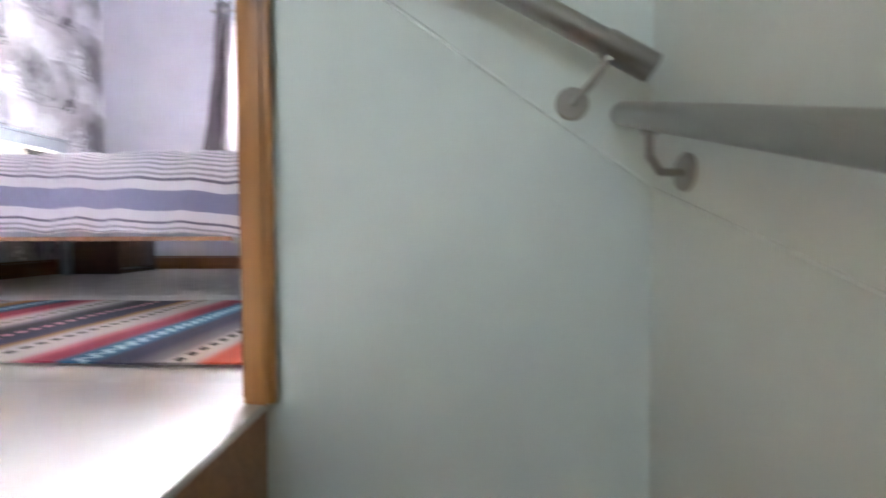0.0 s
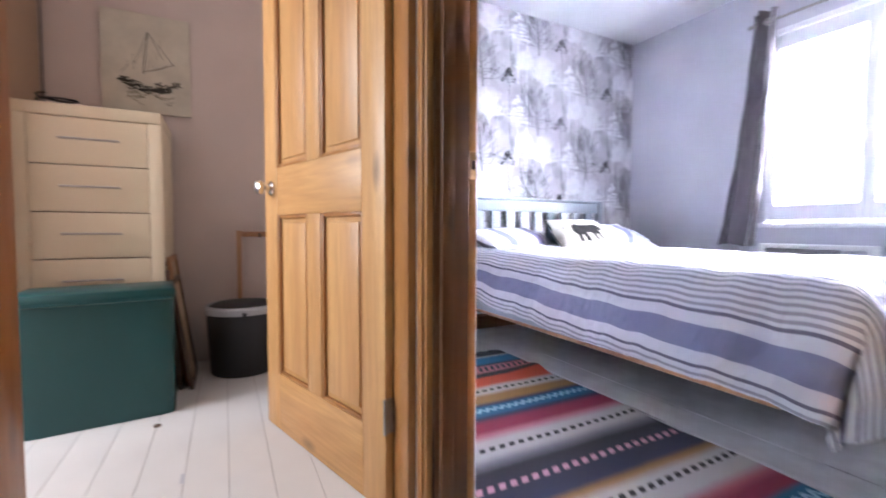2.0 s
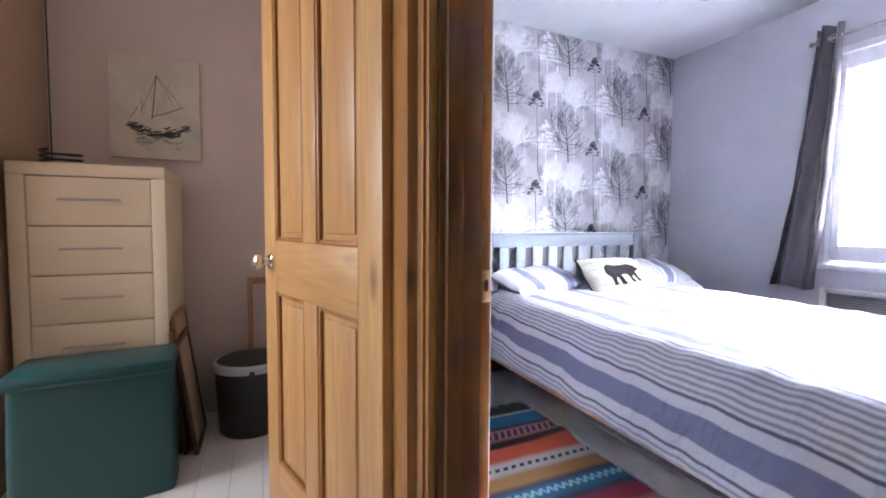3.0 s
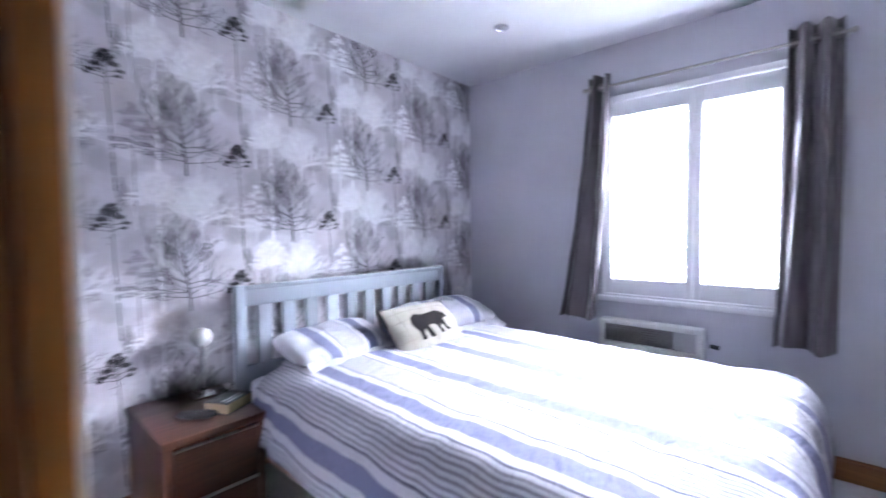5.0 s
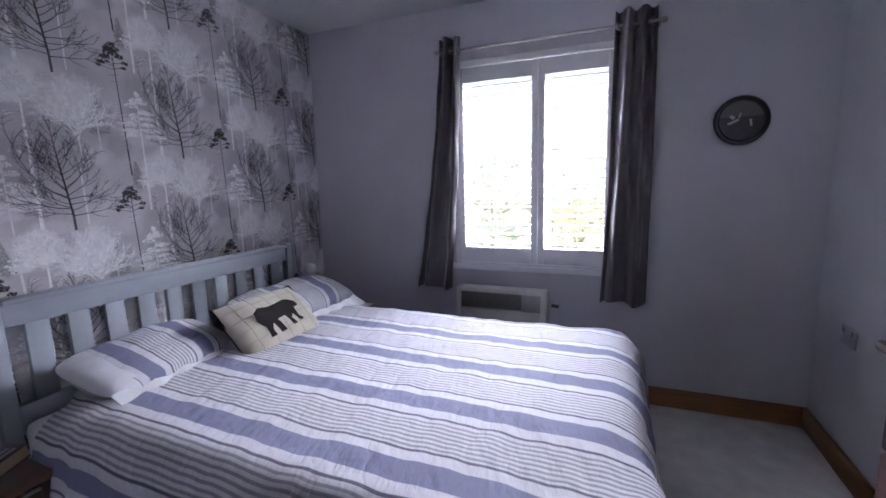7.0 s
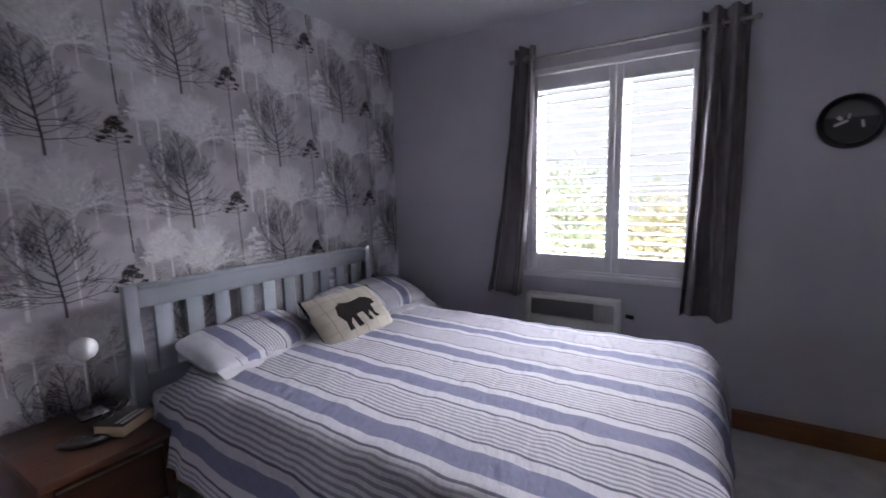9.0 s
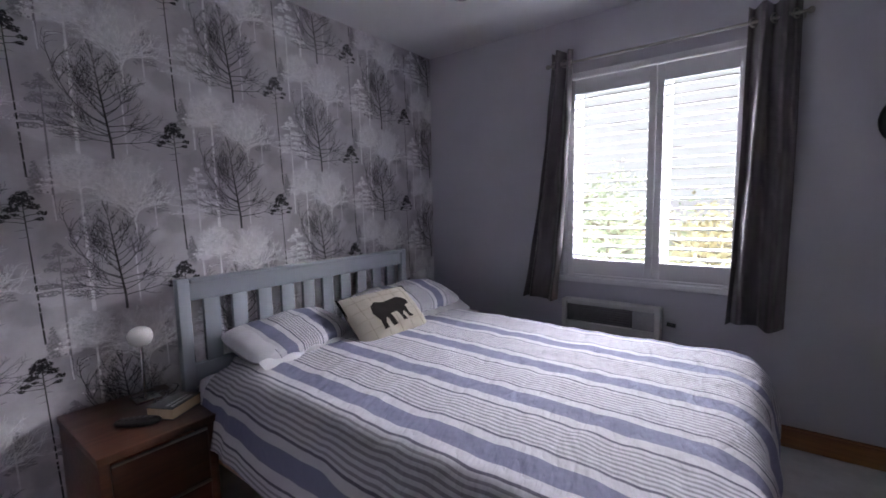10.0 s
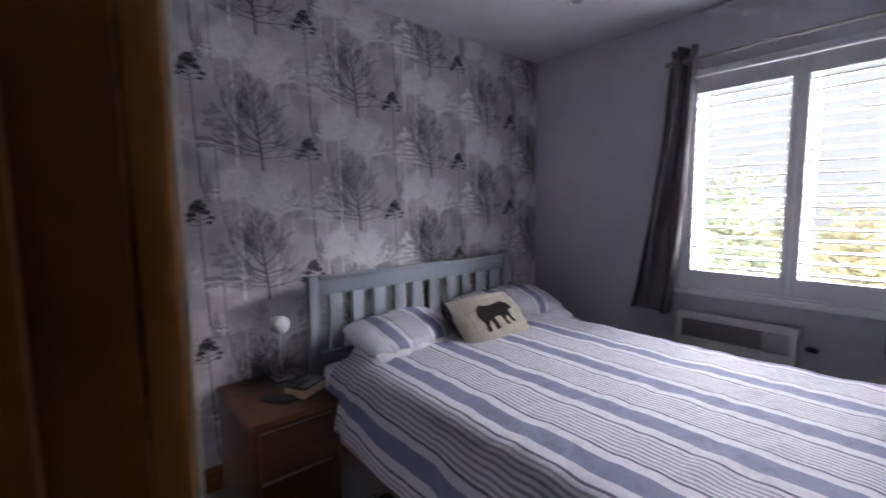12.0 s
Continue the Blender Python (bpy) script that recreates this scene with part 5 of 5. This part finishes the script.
bm = bmesh.new()
sheet(bm, 24, 10, lambda i, j: (-150 + i * 13, 110 - 0.003 * (i - 11.5) ** 2 * 10, -4 + j * 12))
solid("backdrop_sky", bm, glow("white_overcast_sky", (0.97, 0.98, 1.0, 1), 0.95), "plain white overcast sky", "sky", kind="structure")

solid("ground", flip_all(boxes((-60, 60, 4.2, 75, -2.75, -2.6))), M_GRASS, "garden lawn outside", "ground", kind="structure", smooth=False)
bm = bmesh.new()
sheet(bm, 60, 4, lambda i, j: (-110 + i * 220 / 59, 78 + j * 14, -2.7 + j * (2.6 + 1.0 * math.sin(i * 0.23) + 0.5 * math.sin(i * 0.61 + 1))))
solid("backdrop", bm, M_HILL, "far hillside with haze put into its colour", "hillside", kind="structure")


def tree(x, y, h, spread, mat, seed, label):
    rnd = random.Random(seed)
    t = thing("tree", label, "tree", pose(x, y, -2.6), group="garden trees")
    bm = bmesh.new()
    tube(bm, [(0, 0, 0), (0.05, 0.02, h * 0.3), (0, 0.05, h * 0.75)], [0.13, 0.10, 0.03], 8)
    limbs = []
    for k in range(9):
        a, z = rnd.uniform(0, 6.28), h * rnd.uniform(0.3, 0.7)
        e = (spread * 0.8 * math.cos(a), spread * 0.8 * math.sin(a), z + h * rnd.uniform(0.08, 0.25))
        limbs.append(e)
        tube(bm, [(0, 0.03, z), (e[0] * 0.5, e[1] * 0.5, (z + e[2]) / 2 + 0.1), e], [0.05, 0.03, 0.01], 6)
    part("trunk", flip_all(bm), M_BARK, t)
    bm = bmesh.new()
    for k in range(1500):
        c = Vector(rnd.choice(limbs)) * rnd.uniform(0.5, 1.05) if k % 3 else Vector((0, 0, h * rnd.uniform(0.5, 0.95)))
        c.z = max(c.z, h * 0.28)
        p = c + Vector((rnd.gauss(0, spread * 0.22), rnd.gauss(0, spread * 0.22), rnd.gauss(0, h * 0.07)))
        q = Euler((rnd.uniform(0, 6), rnd.uniform(0, 6), rnd.uniform(0, 6))).to_matrix()
        s = rnd.uniform(0.05, 0.13)
        bm.faces.new([bm.verts.new(p + q @ Vector(w) * s) for w in ((0, -1, 0), (0.5, 0, 0.1), (0, 1, 0), (-0.5, 0, 0.1))])
    part("crown", bm, mat, t)
    return t


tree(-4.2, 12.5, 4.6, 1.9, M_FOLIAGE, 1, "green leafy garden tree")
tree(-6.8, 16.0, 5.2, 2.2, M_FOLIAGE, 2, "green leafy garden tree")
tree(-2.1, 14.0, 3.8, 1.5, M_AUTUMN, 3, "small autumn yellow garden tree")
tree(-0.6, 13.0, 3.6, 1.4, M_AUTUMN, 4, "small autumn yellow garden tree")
hs = thing("house", "ochre rendered neighbouring house with slate roof", "house", pose(-2.2, 30.0, -2.6))
part("wall", flip_all(boxes((-5, 5, 0, 7, 0, 2.5))), M_RENDER, hs)
bm = bmesh.new()
rv = [bm.verts.new(p) for p in ((-5.3, -0.4, 2.51), (5.3, -0.4, 2.51), (5.3, 7.4, 2.51), (-5.3, 7.4, 2.51), (-5.3, 3.5, 3.9), (5.3, 3.5, 3.9))]
for q in ((0, 1, 5, 4), (2, 3, 4, 5), (0, 4, 3), (1, 2, 5), (0, 3, 2, 1)):
    bm.faces.new([rv[k] for k in q])
part("roof", flip_all(bm), M_ROOF, hs)
for x in (-3.4, -1.1, 1.3, 3.5):
    w = part("window", flip_all(boxes((x - 0.5, x + 0.5, -0.04, -0.002, 0.9, 2.0), bevel=0.02)), M_WHITE, hs)
    part("pane", flip_all(boxes((x - 0.42, x + 0.42, -0.05, -0.0405, 0.98, 1.92))), M_ROOF, w)
solid("garden_pole", flip_all(tube(bmesh.new(), [(-1.25, 15.5, -2.6), (-1.25, 15.5, 2.0)], 0.05, 10)), M_BARK, "dark wooden pole in the garden", "pole")


# ---- printed wallpaper: strips of a half-drop repeat, laid on the west wall ----
def printed(name, c):
    n = Nodes(name, 0.72)
    v = n.coords()
    n.color(n.ramp(n.noise(v, 55.0, 4), [(0.3, shade(c, 0.82)), (0.7, shade(c, 1.15))]))
    return n.mat


TONES = [printed("print_haze_dark", (0.27, 0.255, 0.28, 1)), printed("print_haze_pale", (0.72, 0.705, 0.735, 1)), printed("print_pale", (0.86, 0.85, 0.87, 1)),
         printed("print_dark_grey", (0.072, 0.068, 0.078, 1)), printed("print_white", (0.88, 0.87, 0.90, 1)), printed("print_black", (0.020, 0.019, 0.022, 1))]
tris = []           # (tone, three points u, v) of one repeat
rnd = random.Random(11)


def twig(tone, u0, v0, u1, v1, w0, w1):
    du, dv = u1 - u0, v1 - v0
    l = max(math.hypot(du, dv), 1e-6)
    nu_, nv_ = -dv / l, du / l
    a, b = (u0 + nu_ * w0, v0 + nv_ * w0), (u0 - nu_ * w0, v0 - nv_ * w0)
    c, d = (u1 - nu_ * w1, v1 - nv_ * w1), (u1 + nu_ * w1, v1 + nv_ * w1)
    tris.append((tone, a, b, c))
    tris.append((tone, a, c, d))


def clump(tone, u, v, ru, rv, count, size, flat=1.0):
    for _ in range(count):
        r, t = math.sqrt(rnd.random()), rnd.uniform(0, 2 * math.pi)
        cu, cv = u + ru * r * math.cos(t), v + rv * r * math.sin(t)
        s, a = size * rnd.uniform(0.5, 1.3), rnd.uniform(0, 6.28)
        tris.append((tone, *[(cu + s * math.cos(a + k * 2.1), cv + flat * s * math.sin(a + k * 2.1)) for k in range(3)]))


def bough(tone, u, v, ang, length, w, depth, bend):
    """A limb that curves upward and forks."""
    n = 5
    for i in range(n):
        l = length / n
        u1, v1 = u + l * math.cos(ang), v + l * math.sin(ang)
        twig(tone, u, v, u1, v1, w * (1 - i / n * 0.6), w * (1 - (i + 1) / n * 0.6))
        u, v, ang = u1, v1, ang + bend + rnd.uniform(-0.12, 0.12)
        if depth > 0 and i > 0:
            for s in (-1, 1):
                if rnd.random() < 0.70:
                    bough(tone, u, v, ang + s * rnd.uniform(0.35, 0.8), length * rnd.uniform(0.28, 0.52), w * 0.60, depth - 1, -s * 0.05 + bend)


def bare_tree(u, v, h):
    """Dark leafless tree: limbs leave the stem almost level and sweep upwards, thinning to the top."""
    lean = -0.040
    twig(3, u + 0.002, v - 0.005, u, v + 0.06, 0.0052, 0.0046)
    twig(5, u, v + 0.06, u + lean * 0.6, v + h * 0.62, 0.0044, 0.0032)
    twig(3, u + lean * 0.6, v + h * 0.62, u + lean, v + h, 0.0032, 0.0008)
    for i in range(36):
        t = (i + rnd.uniform(-0.5, 1.0)) / 37.0
        s = -1 if i % 2 else 1
        l = (0.170 * (1 - t) ** 0.85 + 0.026) * rnd.uniform(0.65, 1.1)
        rise = (rnd.uniform(0.0, 0.3) if i < 8 else rnd.uniform(0.15, 0.75)) + 0.50 * t
        bough(5 if i % 3 == 0 else 3, u + lean * t, v + 0.055 + (h - 0.055) * t, rise if s > 0 else math.pi - rise, l, 0.0020 - 0.0008 * t, 2 if l > 0.09 else 1, s * rnd.uniform(0.03, 0.13))
    # two long limbs that reach out on one side
    bough(3, u - 0.004, v + 0.085, math.pi - 0.05, 0.215, 0.0024, 2, -0.13)
    bough(3, u - 0.008, v + 0.125, math.pi - 0.50, 0.265, 0.0026, 2, -0.16)
    clump(3, u - 0.005, v + h * 0.40, 0.085, h * 0.30, 50, 0.0022)


def pine_tree(u, v):
    """Small black pine on a tall broken trunk: drooping tufts, the lowest on short bare arms."""
    y, k = v + 0.03, 0
    while y > v - 0.50:
        t = (v - y) / 0.5
        l = rnd.uniform(0.03, 0.07) if t < 0.5 or t > 0.78 else rnd.uniform(0.010, 0.03)
        w = 0.0017 + 0.0017 * max(t, 0.0)
        twig(5, u + 0.018 * t, y, u + 0.018 * (t + l / 0.5), y - l, w, w)
        y -= l + (rnd.uniform(0.003, 0.010) if t > 0.35 else 0.0)
        k += 1
    for du, dv, ru, rv, c in ((0.000, 0.052, 0.016, 0.011, 44), (-0.018, 0.036, 0.019, 0.012, 60), (0.016, 0.034, 0.017, 0.011, 50), (-0.004, 0.018, 0.034, 0.013, 96), (0.030, 0.006, 0.019, 0.010, 54), (-0.030, -0.004, 0.022, 0.011, 64),
                             (-0.050, -0.030, 0.016, 0.009, 40), (0.050, -0.018, 0.014, 0.008, 32), (0.042, -0.040, 0.013, 0.006, 22), (-0.022, -0.024, 0.010, 0.005, 12), (-0.060, -0.045, 0.010, 0.006, 16)):
        clump(5, u + du, v + dv, ru, rv, int(c * 1.5), 0.0042, 0.8)
        twig(5, u + 0.002, v + dv - 0.010, u + du, v + dv, 0.0014, 0.0008)
    for du, dv in ((-0.028, -0.078), (0.022, -0.070), (-0.020, -0.105)):
        twig(3, u + 0.003, v + dv, u + du, v + dv - 0.004, 0.0010, 0.0005)


def cloud_tree(u, v, r):
    """Pale rounded tree, a soft crown with sprays at its skirt, on a birch trunk that thickens downwards."""
    k = 9
    for i in range(k):
        a, b = i / k, (i + 1) / k
        twig(2, u + 0.012 + 0.006 * a, v - 0.56 * a, u + 0.012 + 0.006 * b, v - 0.56 * b - 0.002, 0.0030 + 0.0042 * a, 0.0030 + 0.0042 * b)
    for i in range(11):
        a, q = rnd.uniform(0, 6.28), r * rnd.uniform(0.1, 0.75)
        clump(1, u + q * math.cos(a), v + q * 0.7 * math.sin(a), r * 0.36, r * 0.26, 60, 0.0036, 0.8)
    clump(2, u, v + 0.004, r * 0.95, r * 0.75, 420, 0.0028, 0.7)
    for du, dv in ((-1.05, -0.055), (-0.75, -0.060), (-0.45, -0.052), (0.1, -0.062), (0.5, -0.060), (-0.9, -0.035), (0.75, -0.045)):
        clump(2, u + du * r, v + dv, r * 0.22, 0.007, 60, 0.0034, 0.6)
        twig(2, u + 0.012, v + dv - 0.02, u + du * r, v + dv, 0.0010, 0.0006)
    for dv in (-0.12, -0.16, -0.26):
        clump(1, u + rnd.uniform(-0.03, 0.02), v + dv, 0.026, 0.008, 26, 0.0040, 0.6)


def white_tree(u, v):
    """White forking tree; crisp limbs on one side, a pale veil of twigs over the rest."""
    twig(2, u + 0.004, v - 0.13, u, v, 0.0044, 0.0038)
    for i in range(26):
        s = 1 if i % 2 else -1
        ang = math.pi / 2 - s * rnd.uniform(0.08, 1.45)
        bough(4 if s > 0 and i < 16 else 2, u, v + rnd.uniform(-0.03, 0.05), ang, rnd.uniform(0.09, 0.155), 0.0019, 2, s * rnd.uniform(-0.04, 0.07))
    clump(1, u - 0.03, v + 0.115, 0.135, 0.105, 420, 0.0028, 0.8)
    clump(2, u - 0.03, v + 0.135, 0.12, 0.085, 200, 0.0024)


def layered_tree(u, v, tone):
    """Slim tree with flat separate sprays of leaves on a long straight trunk."""
    twig(tone, u - 0.002, v, u, v - 0.20, 0.0014, 0.0030)
    twig(tone, u, v - 0.20, u + 0.004, v - 0.55, 0.0032, 0.0040)
    for i in range(9):
        t = (i + 0.4) / 9
        for side in (-1, 1):
            if rnd.random() < 0.88:
                w = 0.115 * t ** 0.8 * rnd.uniform(0.55, 1.1)
                clump(tone, u + side * w * 0.62, v - 0.215 * t + rnd.uniform(-0.014, 0.012), w * 0.48 + 0.006, 0.0105, int(34 + 90 * t), 0.0042, 0.7)
                twig(tone, u, v - 0.215 * t + 0.004, u + side * w, v - 0.215 * t, 0.0009, 0.0005)


def dim_fir(u, v, h, w):
    """Blurred grey fir far back in the print."""
    for i in range(12):
        t = i / 12
        clump(0, u, v + h * t, w * (1.05 - t), 0.008, int(16 * (1.15 - t)), 0.005, 0.8)


# pale trees first, the dark ones last
for u, v, l in ((0.085, 0.05, 0.10), (0.335, -0.15, 0.26), (-0.10, -0.22, 0.20)):
    twig(1, u, v, u + 0.004, v - l, 0.0026, 0.0032)
dim_fir(0.042, 0.06, 0.125, 0.030)
dim_fir(0.432, -0.02, 0.16, 0.045)
white_tree(0.345, -0.025)
cloud_tree(0.158, 0.142, 0.092)
bare_tree(0.286, -0.425, 0.425)
pine_tree(0.0, 0.0)
common, layered = tris, {}
for tone in (0, 1, 4):
    tris = []
    layered_tree(0.085, -0.13, tone)
    layered[tone] = tris
for s in range(-3, 5):
    verts, faces, tone_of = [], [], []
    oy = BASE_Y + s * SW
    for r in range(-3, 3):
        oz = BASE_Z - (SH / 2 if s % 2 else 0.0) + r * SH
        for i, (tone, *p) in enumerate(common + layered[4 if s > 0 else 1 if s == 0 else 0]):
            q = [(oy + a, oz + b) for a, b in p]
            if all(YB + 0.003 < a < YN - 0.003 and 0.115 < b < ZC - 0.003 for a, b in q):
                k = len(verts)
                x = XW + 0.0008 + 0.0002 * tone + 0.00011 * (i % 7) / 7
                verts += [(x, a, b) for a, b in q]
                faces.append((k, k + 1, k + 2))
                tone_of.append(tone)
    if not faces:
        continue
    me = bpy.data.meshes.new("printed_strip")
    me.from_pydata(verts, [], faces)
    for m in TONES:
        me.materials.append(m)
    me.polygons.foreach_set("material_index", tone_of)
    ob = new("printed_strip", me)
    ob.parent = wall_west

# ---- white floorboards of the box room ----
me = finish("plank", flip_all(boxes((XW + 0.002, LX - 0.117, 0.0008, 0.1192, 0.0, 0.004), bevel=0.0009)), M_BOARDS, False)
floor_box = solid("floor_box_room", flip_all(boxes((XW, LX - 0.116, YS, YL, -0.12, 0.0))), M_JOINT, "white painted floorboards of the box room", "floor", kind="structure", smooth=False)
y = YS
while y + 0.12 < YL + 0.05:
    ob = new("plank", me)
    ob.parent = floor_box
    ob.location = (0, y, 0)
    y += 0.12
